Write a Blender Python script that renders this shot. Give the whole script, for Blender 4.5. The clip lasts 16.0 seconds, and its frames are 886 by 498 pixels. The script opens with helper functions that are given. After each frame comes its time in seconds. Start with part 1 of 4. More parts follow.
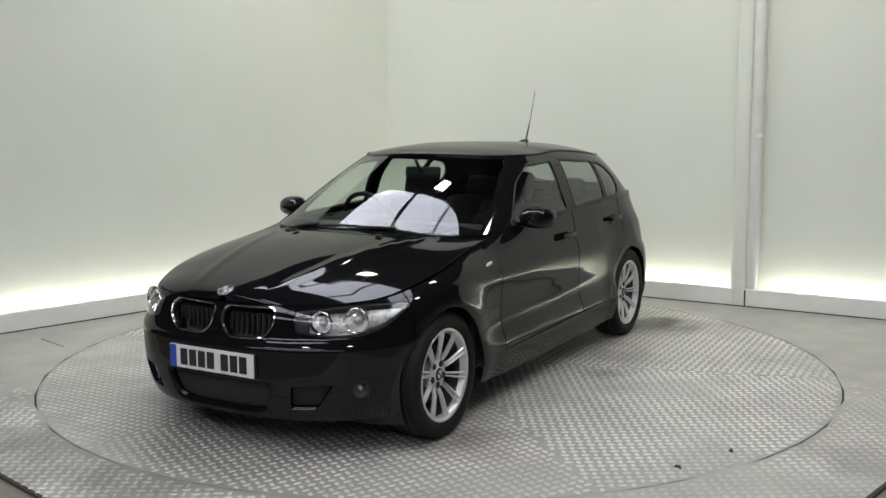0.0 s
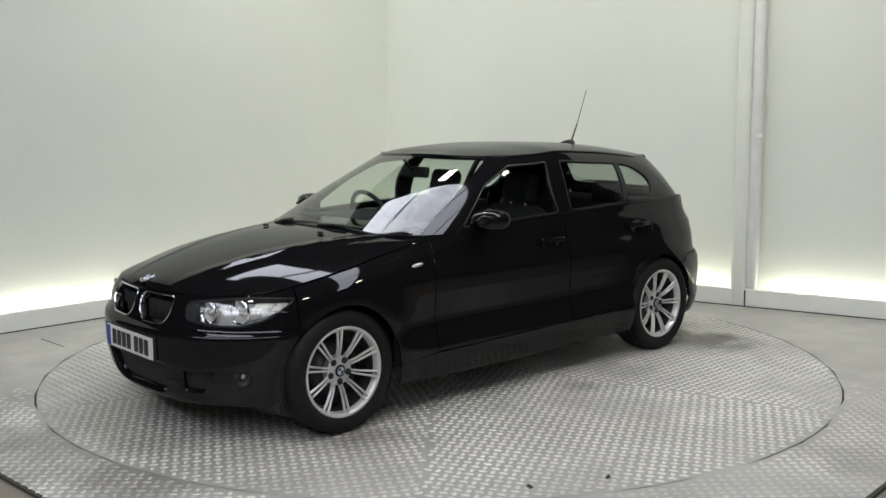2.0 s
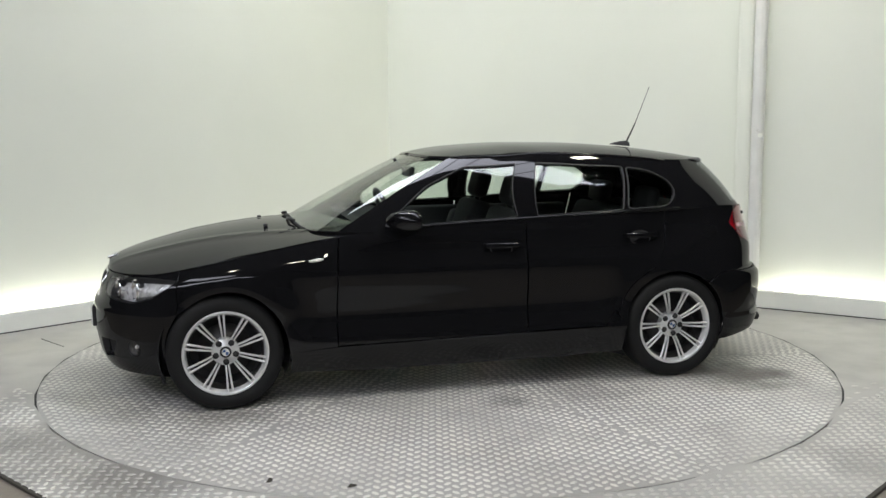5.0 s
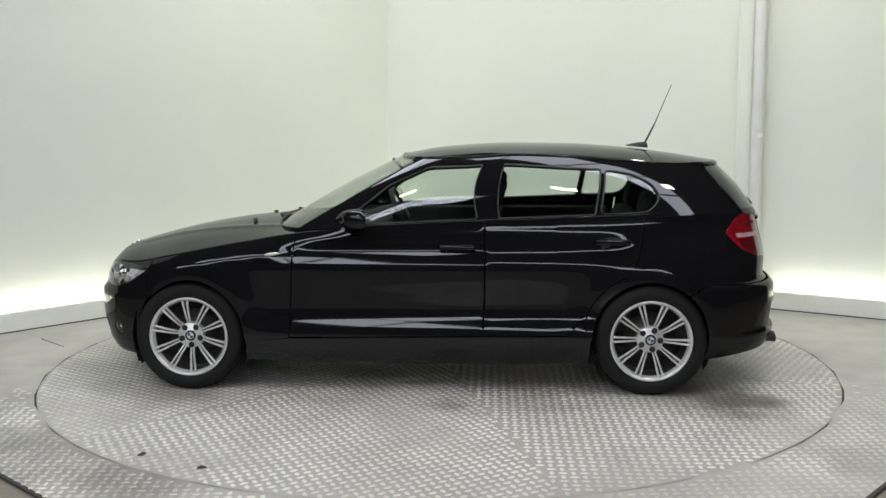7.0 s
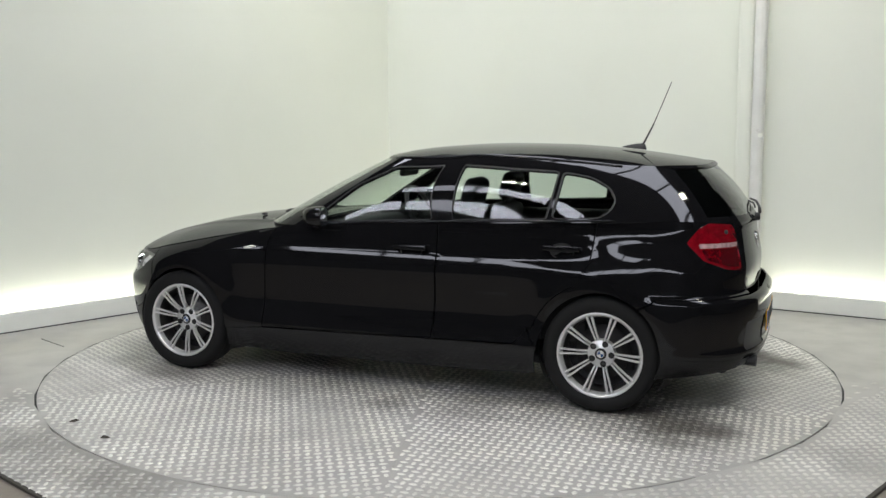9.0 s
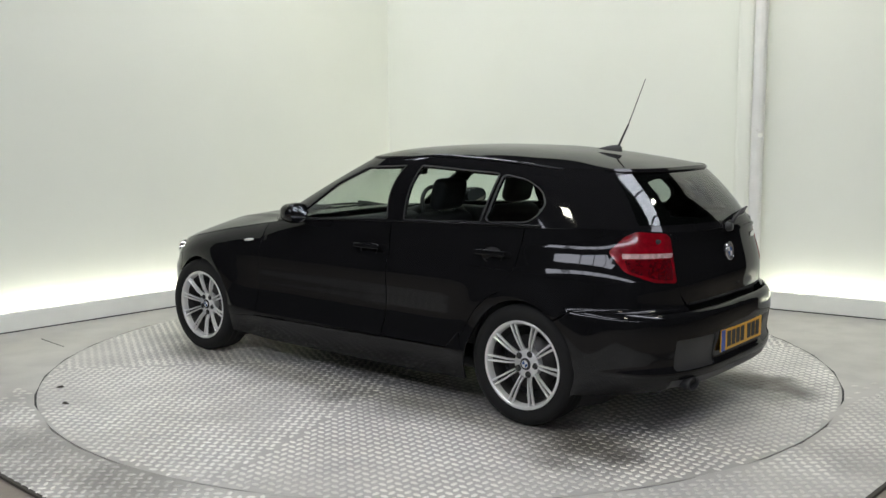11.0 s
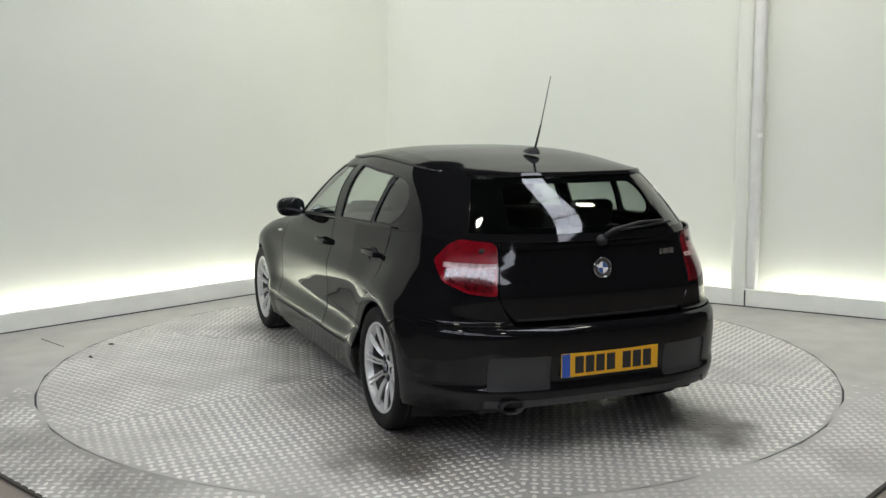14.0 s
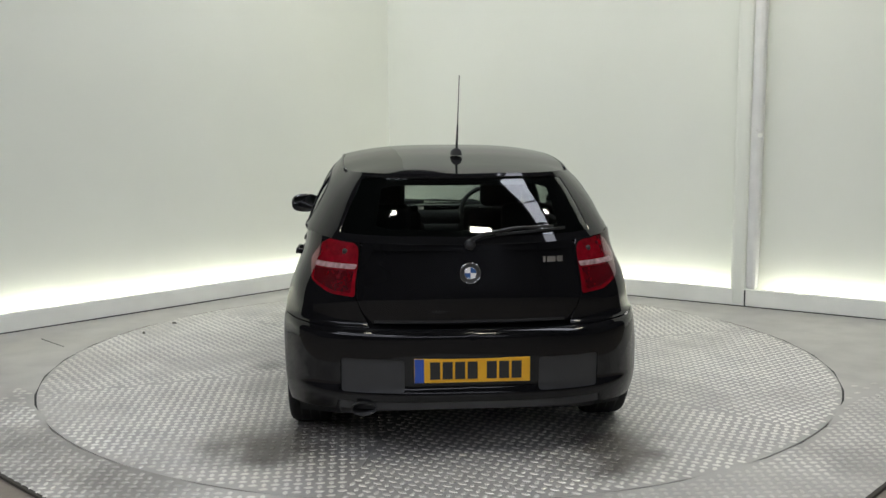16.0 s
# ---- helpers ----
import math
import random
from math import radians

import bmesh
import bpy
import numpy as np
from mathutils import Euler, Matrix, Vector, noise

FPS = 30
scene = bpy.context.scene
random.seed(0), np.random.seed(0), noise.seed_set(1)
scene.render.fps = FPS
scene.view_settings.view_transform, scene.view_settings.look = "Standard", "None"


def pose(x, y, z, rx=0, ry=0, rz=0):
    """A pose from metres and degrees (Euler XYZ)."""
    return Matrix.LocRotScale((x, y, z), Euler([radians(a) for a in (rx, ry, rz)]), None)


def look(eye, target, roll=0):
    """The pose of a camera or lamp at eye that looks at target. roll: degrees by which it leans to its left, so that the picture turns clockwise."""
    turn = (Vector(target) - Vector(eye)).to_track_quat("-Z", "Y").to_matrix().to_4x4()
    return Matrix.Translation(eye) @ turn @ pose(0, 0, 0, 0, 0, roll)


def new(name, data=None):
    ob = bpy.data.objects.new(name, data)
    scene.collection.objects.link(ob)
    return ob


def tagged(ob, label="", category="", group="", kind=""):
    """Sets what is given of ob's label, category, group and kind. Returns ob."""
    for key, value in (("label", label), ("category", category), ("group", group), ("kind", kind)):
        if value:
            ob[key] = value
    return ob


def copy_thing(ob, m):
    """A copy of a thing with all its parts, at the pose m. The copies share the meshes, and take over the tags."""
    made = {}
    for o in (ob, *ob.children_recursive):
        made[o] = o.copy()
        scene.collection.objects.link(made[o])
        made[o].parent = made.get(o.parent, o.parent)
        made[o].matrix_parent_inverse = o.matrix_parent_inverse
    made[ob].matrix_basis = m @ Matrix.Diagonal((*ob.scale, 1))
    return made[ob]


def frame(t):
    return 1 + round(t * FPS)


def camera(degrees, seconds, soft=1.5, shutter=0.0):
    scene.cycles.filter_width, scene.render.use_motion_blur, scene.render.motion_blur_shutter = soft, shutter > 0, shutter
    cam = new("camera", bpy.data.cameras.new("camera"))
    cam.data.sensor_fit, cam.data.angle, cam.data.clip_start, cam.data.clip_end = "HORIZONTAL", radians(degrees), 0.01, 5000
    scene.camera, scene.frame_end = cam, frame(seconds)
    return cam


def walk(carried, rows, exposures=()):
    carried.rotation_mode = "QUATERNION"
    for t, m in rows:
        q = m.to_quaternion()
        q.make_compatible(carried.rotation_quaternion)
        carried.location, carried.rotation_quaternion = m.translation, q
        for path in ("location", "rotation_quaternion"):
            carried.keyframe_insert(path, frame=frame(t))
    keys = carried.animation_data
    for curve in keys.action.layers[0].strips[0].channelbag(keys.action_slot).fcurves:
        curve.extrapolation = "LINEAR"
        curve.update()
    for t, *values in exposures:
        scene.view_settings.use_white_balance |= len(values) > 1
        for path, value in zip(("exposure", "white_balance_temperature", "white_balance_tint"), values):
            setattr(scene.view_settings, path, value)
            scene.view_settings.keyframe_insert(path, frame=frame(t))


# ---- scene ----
from mathutils import geometry

# The camera stands still before the turntable.
cam = camera(49.17, 16.0)
EYE = pose(0, -6.273, 1.550, 82.49, 0, -0.229) @ pose(0, 0, 0, 0, 0, -0.271)
walk(cam, [(0, EYE), (16, EYE)], exposures=[(0, -0.10), (2, -0.03), (4, 0.16), (7, 0.19), (9, 0.19), (12, 0.19), (14, 0.08), (16, -0.07)])

# The turntable's angle, degrees, second by second.
TURN = [(0.0, 239.79), (0.5, 235.8), (1.0, 231.25), (1.5, 226.8), (2.0, 222.06), (2.5, 217.5), (3.0, 212.6),
        (3.5, 208.05), (4.0, 203.4), (6.5, 180.68), (7.0, 176.05), (7.5, 171.8), (8.0, 167.3), (8.5, 162.6),
        (9.0, 158.08), (11.5, 135.5), (12.0, 130.9), (12.5, 126.7), (13.0, 122.1), (13.5, 117.5), (14.0, 112.7),
        (14.5, 108.3), (15.0, 103.8), (15.5, 99.3), (16.0, 94.2)]
CAR_X, CAR_Y = 0.075, 0.005

# ---- world and lights ----
world = bpy.data.worlds.new("world")
scene.world = world
world.use_nodes = True
world.node_tree.nodes["Background"].inputs[0].default_value = (0.55, 0.62, 0.75, 1)
world.node_tree.nodes["Background"].inputs[1].default_value = 0.02


# ---- materials ----
def material(name):
    m = bpy.data.materials.new(name)
    m.use_nodes = True
    return m, m.node_tree.nodes, m.node_tree.links, m.node_tree.nodes["Principled BSDF"]


def plain(name, colour, rough=0.5, metal=0.0, coat=0.0, spec=0.5, vary=0.08, scale=8.0, bump=0.0, bscale=60.0, emit=None, power=0.0):
    """A surface with slight variation of colour and gloss at two scales, and fine relief."""
    m, nodes, links, b = material(name)
    b.inputs["Metallic"].default_value = metal
    b.inputs["Coat Weight"].default_value = coat
    b.inputs["Coat Roughness"].default_value = 0.045
    b.inputs["Specular IOR Level"].default_value = spec
    co = nodes.new("ShaderNodeTexCoord")
    big, fine = nodes.new("ShaderNodeTexNoise"), nodes.new("ShaderNodeTexNoise")
    big.inputs["Scale"].default_value, big.inputs["Detail"].default_value = scale, 4
    fine.inputs["Scale"].default_value, fine.inputs["Detail"].default_value = bscale, 3
    links.new(co.outputs["Object"], big.inputs["Vector"])
    links.new(co.outputs["Object"], fine.inputs["Vector"])
    mix = nodes.new("ShaderNodeMix")
    mix.data_type = "RGBA"
    mix.inputs[6].default_value = (*[c * (1 - vary) for c in colour], 1)
    mix.inputs[7].default_value = (*[min(1, c * (1 + vary)) for c in colour], 1)
    add = nodes.new("ShaderNodeMath")
    add.operation = "MULTIPLY_ADD"
    links.new(fine.outputs["Fac"], add.inputs[0])
    add.inputs[1].default_value = 0.35
    sub = nodes.new("ShaderNodeMath")
    sub.operation = "MULTIPLY_ADD"
    links.new(big.outputs["Fac"], sub.inputs[0])
    sub.inputs[1].default_value, sub.inputs[2].default_value = 1.6, -0.47
    links.new(sub.outputs[0], add.inputs[2])
    links.new(add.outputs[0], mix.inputs[0])
    links.new(mix.outputs[2], b.inputs["Base Color"])
    ramp = nodes.new("ShaderNodeMapRange")
    ramp.inputs["To Min"].default_value, ramp.inputs["To Max"].default_value = rough * (1 - vary), min(1, rough * (1 + vary))
    links.new(big.outputs["Fac"], ramp.inputs["Value"])
    links.new(ramp.outputs[0], b.inputs["Roughness"])
    if bump:
        bp = nodes.new("ShaderNodeBump")
        bp.inputs["Strength"].default_value, bp.inputs["Distance"].default_value = bump, 0.002
        links.new(fine.outputs["Fac"], bp.inputs["Height"])
        links.new(bp.outputs[0], b.inputs["Normal"])
    if emit:
        b.inputs["Emission Color"].default_value = (*emit, 1)
        b.inputs["Emission Strength"].default_value = power
    return m


def glass(name, tint, base=0.06):
    """A thin pane: clear along the ray, glossier at a slant."""
    m, nodes, links, b = material(name)
    nodes.remove(b)
    out = nodes["Material Output"]
    clear, gloss, mix, lw, pw, ma = (nodes.new("ShaderNode" + k) for k in ("BsdfTransparent", "BsdfGlossy", "MixShader", "LayerWeight", "Math", "Math"))
    pw.operation, ma.operation = "POWER", "MULTIPLY_ADD"
    lw.inputs["Blend"].default_value = 0.5
    pw.inputs[1].default_value = 4.0
    ma.inputs[1].default_value, ma.inputs[2].default_value = 0.92, base
    clear.inputs[0].default_value = (*tint, 1)
    gloss.inputs["Roughness"].default_value = 0.0
    links.new(lw.outputs["Facing"], pw.inputs[0])
    links.new(pw.outputs[0], ma.inputs[0])
    links.new(ma.outputs[0], mix.inputs[0])
    links.new(clear.outputs[0], mix.inputs[1])
    links.new(gloss.outputs[0], mix.inputs[2])
    links.new(mix.outputs[0], out.inputs[0])
    return m


def glow(name, colour, power):
    m, nodes, links, b = material(name)
    nodes.remove(b)
    e = nodes.new("ShaderNodeEmission")
    e.inputs[0].default_value, e.inputs[1].default_value = (*colour, 1), power
    links.new(e.outputs[0], nodes["Material Output"].inputs[0])
    return m


# dark blotches on the turntable, mostly beside the wheels: x, y, reach, strength
BLOTCHES = [(-1.98, -0.66, 0.50, 0.85), (-1.70, -0.74, 0.36, 0.7), (-1.74, 0.98, 0.42, 0.85), (-1.48, 0.78, 0.40, 0.75), (-0.13, 1.06, 0.24, 0.5), (1.40, 0.92, 0.38, 0.5), (1.45, -0.85, 0.38, 0.5), (-0.6, 0.95, 0.5, 0.3)]


def worn_steel(name="worn_steel_plate", blotches=(), bright=1.0, fade=0.0):
    """Dull plate with soft brownish stains, scuffs and a fine grain."""
    m, nodes, links, b = material(name)
    co = nodes.new("ShaderNodeTexCoord")
    layers = []
    for scale, detail, lo, hi in ((0.75, 3, 0.42, 0.70), (4.5, 5, 0.35, 0.75), (45.0, 3, 0.3, 0.7)):
        n, r = nodes.new("ShaderNodeTexNoise"), nodes.new("ShaderNodeMapRange")
        n.inputs["Scale"].default_value, n.inputs["Detail"].default_value = scale, detail
        r.interpolation_type = "SMOOTHSTEP"
        r.inputs["From Min"].default_value, r.inputs["From Max"].default_value = lo, hi
        links.new(co.outputs["Object"], n.inputs["Vector"])
        links.new(n.outputs["Fac"], r.inputs["Value"])
        layers.append((n, r))
    last = None
    for (n, r), colour, amount in zip(layers, ((0.33, 0.31, 0.27), (0.37, 0.365, 0.345), (0.46, 0.46, 0.435)), (0.55, 0.5, 0.25)):
        k, mix = nodes.new("ShaderNodeMath"), nodes.new("ShaderNodeMix")
        k.operation, mix.data_type = "MULTIPLY", "RGBA"
        k.inputs[1].default_value = amount
        links.new(r.outputs[0], k.inputs[0])
        links.new(k.outputs[0], mix.inputs[0])
        mix.inputs[7].default_value = (*[c * bright for c in colour], 1)
        if last:
            links.new(last, mix.inputs[6])
        else:
            mix.inputs[6].default_value = (0.52 * bright, 0.505 * bright, 0.465 * bright, 1)
        last = mix.outputs[2]
    if fade:
        # worn down and filled with grime in large uneven patches
        n, r, k, mix = (nodes.new("ShaderNode" + q) for q in ("TexNoise", "MapRange", "Math", "Mix"))
        n.inputs["Scale"].default_value, n.inputs["Detail"].default_value = 1.1, 4
        r.interpolation_type = "SMOOTHSTEP"
        r.inputs["From Min"].default_value, r.inputs["From Max"].default_value = 0.42, 0.62
        k.operation, mix.data_type = "MULTIPLY", "RGBA"
        k.inputs[1].default_value = fade
        links.new(co.outputs["Object"], n.inputs["Vector"])
        links.new(n.outputs["Fac"], r.inputs["Value"])
        links.new(r.outputs[0], k.inputs[0])
        links.new(k.outputs[0], mix.inputs[0])
        links.new(last, mix.inputs[6])
        mix.inputs[7].default_value = (0.45, 0.435, 0.40, 1)
        last = mix.outputs[2]
    for x, y, rx, amount in blotches:
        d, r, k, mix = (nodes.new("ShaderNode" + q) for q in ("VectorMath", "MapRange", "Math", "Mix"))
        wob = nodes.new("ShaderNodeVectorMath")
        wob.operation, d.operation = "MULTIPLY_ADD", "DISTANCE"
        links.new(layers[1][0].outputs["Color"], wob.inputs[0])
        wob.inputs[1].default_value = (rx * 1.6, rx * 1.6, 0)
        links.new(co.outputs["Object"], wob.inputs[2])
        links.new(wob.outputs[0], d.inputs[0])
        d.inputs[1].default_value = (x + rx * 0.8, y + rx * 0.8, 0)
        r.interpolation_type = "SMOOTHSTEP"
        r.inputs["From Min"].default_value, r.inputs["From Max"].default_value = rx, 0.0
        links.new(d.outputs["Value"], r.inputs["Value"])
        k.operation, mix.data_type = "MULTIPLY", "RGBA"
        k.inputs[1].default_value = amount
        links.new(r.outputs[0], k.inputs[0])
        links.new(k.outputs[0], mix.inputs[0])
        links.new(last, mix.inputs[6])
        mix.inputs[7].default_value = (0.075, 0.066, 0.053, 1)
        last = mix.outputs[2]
    links.new(last, b.inputs["Base Color"])
    b.inputs["Metallic"].default_value = 0.2
    rr = nodes.new("ShaderNodeMapRange")
    rr.inputs["To Min"].default_value, rr.inputs["To Max"].default_value = 0.30, 0.50
    links.new(layers[1][0].outputs["Fac"], rr.inputs["Value"])
    links.new(rr.outputs[0], b.inputs["Roughness"])
    bp = nodes.new("ShaderNodeBump")
    bp.inputs["Strength"].default_value, bp.inputs["Distance"].default_value = 0.25, 0.002
    links.new(layers[2][0].outputs["Fac"], bp.inputs["Height"])
    links.new(bp.outputs[0], b.inputs["Normal"])
    return m


WALL = plain("white_wall_paint", (0.735, 0.757, 0.68), 0.75, vary=0.025, scale=1.2, bump=0.15, bscale=140)
PLINTH = plain("white_plinth_paint", (0.79, 0.80, 0.745), 0.6, vary=0.07, scale=3.5, bump=0.2, bscale=90)
TRUNK = plain("grey_trunking", (0.70, 0.705, 0.68), 0.5, vary=0.06)
CEILING = plain("dark_roof_lining", (0.05, 0.052, 0.055), 0.8, vary=0.15, scale=2)
BEAM = plain("painted_steel_beam", (0.10, 0.10, 0.11), 0.6, vary=0.12)
CONCRETE = plain("stained_concrete", (0.23, 0.20, 0.16), 0.85, vary=0.3, scale=2.5, bump=0.4, bscale=45)
STAINS = [(-1.35, -2.1, 0.65, 0.55), (-1.95, -1.75, 0.6, 0.48), (-2.5, -1.0, 0.45, 0.3), (-2.9, -0.35, 0.4, 0.3), (2.62, -1.5, 0.3, 0.25), (1.9, -2.0, 0.4, 0.25), (-0.6, -2.75, 0.5, 0.3)]
STEEL = worn_steel(blotches=STAINS, bright=0.9)
# both lug steels are brightened: the light lugs catch, put into the colour
LUG = worn_steel("lit_worn_steel_lug", STAINS, 1.55, 0.65)
TABLE = worn_steel("blotched_steel_plate", BLOTCHES, 0.86)
TABLELUG = worn_steel("lit_blotched_steel_lug", BLOTCHES, 1.6, 0.6)
DARKGAP = plain("dark_gap", (0.03, 0.03, 0.03), 0.9)
LEAF = plain("dry_dirt", (0.05, 0.045, 0.035), 0.9)
PAINT = plain("black_car_paint", (0.0065, 0.0065, 0.0072), 0.4, coat=0.65, spec=0.0, vary=0.1, scale=14)
TRIM = plain("black_plastic_trim", (0.014, 0.014, 0.015), 0.55, vary=0.12, scale=20, bump=0.2, bscale=400)
GREYTRIM = plain("dark_grey_valance", (0.034, 0.035, 0.037), 0.42, vary=0.1, scale=12, bump=0.1, bscale=300)
RUBBER = plain("tyre_rubber", (0.012, 0.012, 0.012), 0.7, spec=0.22, vary=0.15, scale=15, bump=0.35, bscale=120)
ALLOY = plain("silver_alloy", (0.70, 0.70, 0.69), 0.30, metal=0.35, coat=0.5, vary=0.06, scale=25)
CHROME = plain("chrome", (0.8, 0.8, 0.8), 0.06, metal=1.0, vary=0.03)
DISC = plain("brake_disc_iron", (0.075, 0.072, 0.07), 0.45, metal=0.7, vary=0.2, scale=30)
INSIDE = plain("black_cabin_lining", (0.02, 0.02, 0.021), 0.8, vary=0.15, scale=30, bump=0.3, bscale=250)
SEATCLOTH = plain("black_seat_cloth", (0.022, 0.022, 0.024), 0.9, vary=0.2, scale=40, bump=0.4, bscale=350)
REDLAMP = plain("red_lamp_lens", (0.20, 0.002, 0.008), 0.15, coat=1.0, vary=0.5, scale=28, bump=0.15, bscale=90)
DEEPRED = plain("deep_red_lamp_lens", (0.085, 0.001, 0.004), 0.12, coat=1.0, vary=0.4, scale=40, bump=0.1, bscale=140)
CLEARLAMP = plain("frosted_lamp_lens", (0.45, 0.30, 0.30), 0.2, coat=1.0, vary=0.6, scale=45, bump=0.4, bscale=120)
AMBER = plain("clear_indicator_lens", (0.75, 0.72, 0.68), 0.2, coat=1.0, vary=0.15, scale=90)
WHITEPLATE = plain("white_plate", (0.82, 0.82, 0.80), 0.35, vary=0.03)
YELLOWPLATE = plain("yellow_plate", (0.80, 0.42, 0.02), 0.35, vary=0.04)
PLATEBLUE = plain("blue_plate_band", (0.03, 0.09, 0.42), 0.4)
PLATEINK = plain("black_plate_paint", (0.02, 0.02, 0.02), 0.5)
BADGEBLUE = plain("badge_blue_enamel", (0.045, 0.11, 0.28), 0.2, coat=1.0)
BADGEWHITE = plain("badge_white_enamel", (0.8, 0.8, 0.8), 0.2, coat=1.0)
MIRRORGLASS = plain("mirror_glass", (0.85, 0.87, 0.9), 0.02, metal=1.0, vary=0.01)
WINDOW = glass("tinted_window_glass", (0.80, 0.86, 0.82))
DARKWINDOW = glass("dark_tinted_window_glass", (0.48, 0.53, 0.50))
LAMPSILVER = plain("satin_lamp_housing", (0.84, 0.84, 0.83), 0.28, metal=0.35, vary=0.3, scale=35, bump=0.9, bscale=45)
LENS = glass("clear_lamp_cover", (0.95, 0.95, 0.95))
STRIP = glow("fluorescent_strip", (1.0, 1.0, 0.90), 25.0)
SKY = glow("daylight_through_rooflight", (0.76, 0.785, 0.885), 9.0)
SPOT = glow("spotlight_face", (0.98, 0.955, 0.765), 96.0)


# ---- mesh helpers ----
def make(name, verts, faces, mat, parent=None, label="", smooth=True, mats=None, idx=None, normals=None):
    me = bpy.data.meshes.new(name)
    me.from_pydata([tuple(v) for v in verts], [], [tuple(f) for f in faces])
    for m in (mats or [mat]):
        me.materials.append(m)
    if idx:
        me.polygons.foreach_set("material_index", idx)
    me.polygons.foreach_set("use_smooth", [smooth] * len(me.polygons))
    if normals is not None:
        me.normals_split_custom_set_from_vertices([tuple(n) for n in normals])
    me.update()
    ob = new(name, me)
    if parent:
        ob.parent = parent
    if label:
        tagged(ob, label)
    return ob


def part(name, bm, mat, parent, label="", smooth=True):
    """Links a bmesh as one mesh object under a thing or a part."""
    me = bpy.data.meshes.new(name)
    bm.to_mesh(me)
    bm.free()
    me.materials.append(mat)
    me.polygons.foreach_set("use_smooth", [smooth] * len(me.polygons))
    ob = new(name, me)
    if parent:
        ob.parent = parent
    if label:
        tagged(ob, label)
    return ob


def thing(name, label, category, group="", kind=""):
    return tagged(new(name), label, category, group, kind)


def box_into(bm, m, size, bevel=0.0, seg=2):
    """A bevelled box of that size round the pose m."""
    r = bmesh.ops.create_cube(bm, size=1.0, matrix=m @ Matrix.Diagonal((*size, 1)))
    if bevel:
        es = list({e for v in r["verts"] for e in v.link_edges})
        bmesh.ops.bevel(bm, geom=es, offset=bevel, segments=seg, affect="EDGES", profile=0.5)


def box(name, m, size, mat, parent=None, label="", bevel=0.004):
    bm = bmesh.new()
    box_into(bm, m, size, bevel)
    return part(name, bm, mat, parent, label, smooth=False)


def lathe(name, profile, mat, parent, m=Matrix(), steps=48, label="", closed=False, sweep=360.0, smooth=True):
    """Turns a profile of (radius, y) round the local y axis."""
    verts, faces, n = [], [], len(profile)
    full = sweep >= 360
    rings = steps if full else steps + 1
    for i in range(rings):
        a = radians(sweep) * i / steps
        for r, y in profile:
            verts.append(m @ Vector((r * math.cos(a), y, r * math.sin(a))))
    for i in range(steps):
        j = (i + 1) % rings
        for k in range(n if closed else n - 1):
            k2 = (k + 1) % n
            faces.append((i * n + k, j * n + k, j * n + k2, i * n + k2))
    return make(name, verts, faces, mat, parent, label, smooth)


def tube(name, pts, radius, mat, parent, label="", sides=8, r_end=None):
    """A round bar along a line of points, tapering to r_end."""
    pts = [Vector(p) for p in pts]
    verts, faces = [], []
    for i, p in enumerate(pts):
        d = (pts[min(i + 1, len(pts) - 1)] - pts[max(i - 1, 0)]).normalized()
        a = d.orthogonal().normalized() if i == 0 else (a - d * a.dot(d)).normalized()
        b = d.cross(a)
        r = radius if r_end is None else radius + (r_end - radius) * i / (len(pts) - 1)
        verts += [p + r * (math.cos(2 * math.pi * k / sides) * a + math.sin(2 * math.pi * k / sides) * b) for k in range(sides)]
    for i in range(len(pts) - 1):
        for k in range(sides):
            k2 = (k + 1) % sides
            faces.append((i * sides + k, i * sides + k2, (i + 1) * sides + k2, (i + 1) * sides + k))
    faces += [tuple(range(sides))[::-1], tuple(range((len(pts) - 1) * sides, len(pts) * sides))]
    return make(name, verts, faces, mat, parent, label)


def pchip(xs, ys):
    """A smooth monotone curve through a few points, as a function."""
    x, y = np.array(xs, float), np.array(ys, float)
    if x[0] > x[-1]:
        x, y = x[::-1], y[::-1]
    h, d = np.diff(x), np.diff(y) / np.diff(x)
    s = np.zeros_like(y)
    s[0], s[-1] = d[0], d[-1]
    for i in range(1, len(x) - 1):
        if d[i - 1] * d[i] > 0:
            w1, w2 = 2 * h[i] + h[i - 1], h[i] + 2 * h[i - 1]
            s[i] = (w1 + w2) / (w1 / d[i - 1] + w2 / d[i])

    def f(t):
        t = np.clip(t, x[0], x[-1])
        i = np.clip(np.searchsorted(x, t, side="right") - 1, 0, len(x) - 2)
        u = (t - x[i]) / h[i]
        return ((1 + 2 * u) * (1 - u) ** 2 * y[i] + u * (1 - u) ** 2 * h[i] * s[i]
                + u * u * (3 - 2 * u) * y[i + 1] + u * u * (u - 1) * h[i] * s[i + 1])
    return f


def inside(pts, poly):
    """Which points lie in a polygon."""
    pts, poly = np.asarray(pts), np.asarray(poly)
    hit = np.zeros(len(pts), bool)
    for (x0, y0), (x1, y1) in zip(poly, np.roll(poly, -1, 0)):
        if y0 == y1:
            continue
        c = ((y0 > pts[:, 1]) != (y1 > pts[:, 1])) & (pts[:, 0] < (x1 - x0) * (pts[:, 1] - y0) / (y1 - y0) + x0)
        hit ^= c
    return hit


def dense(poly, step):
    """The outline with points no further apart than step."""
    out = []
    for (x0, y0), (x1, y1) in zip(poly, list(poly[1:]) + [poly[0]]):
        k = max(1, int(math.ceil(math.hypot(x1 - x0, y1 - y0) / step)))
        out += [(x0 + (x1 - x0) * i / k, y0 + (y1 - y0) * i / k) for i in range(k)]
    return out


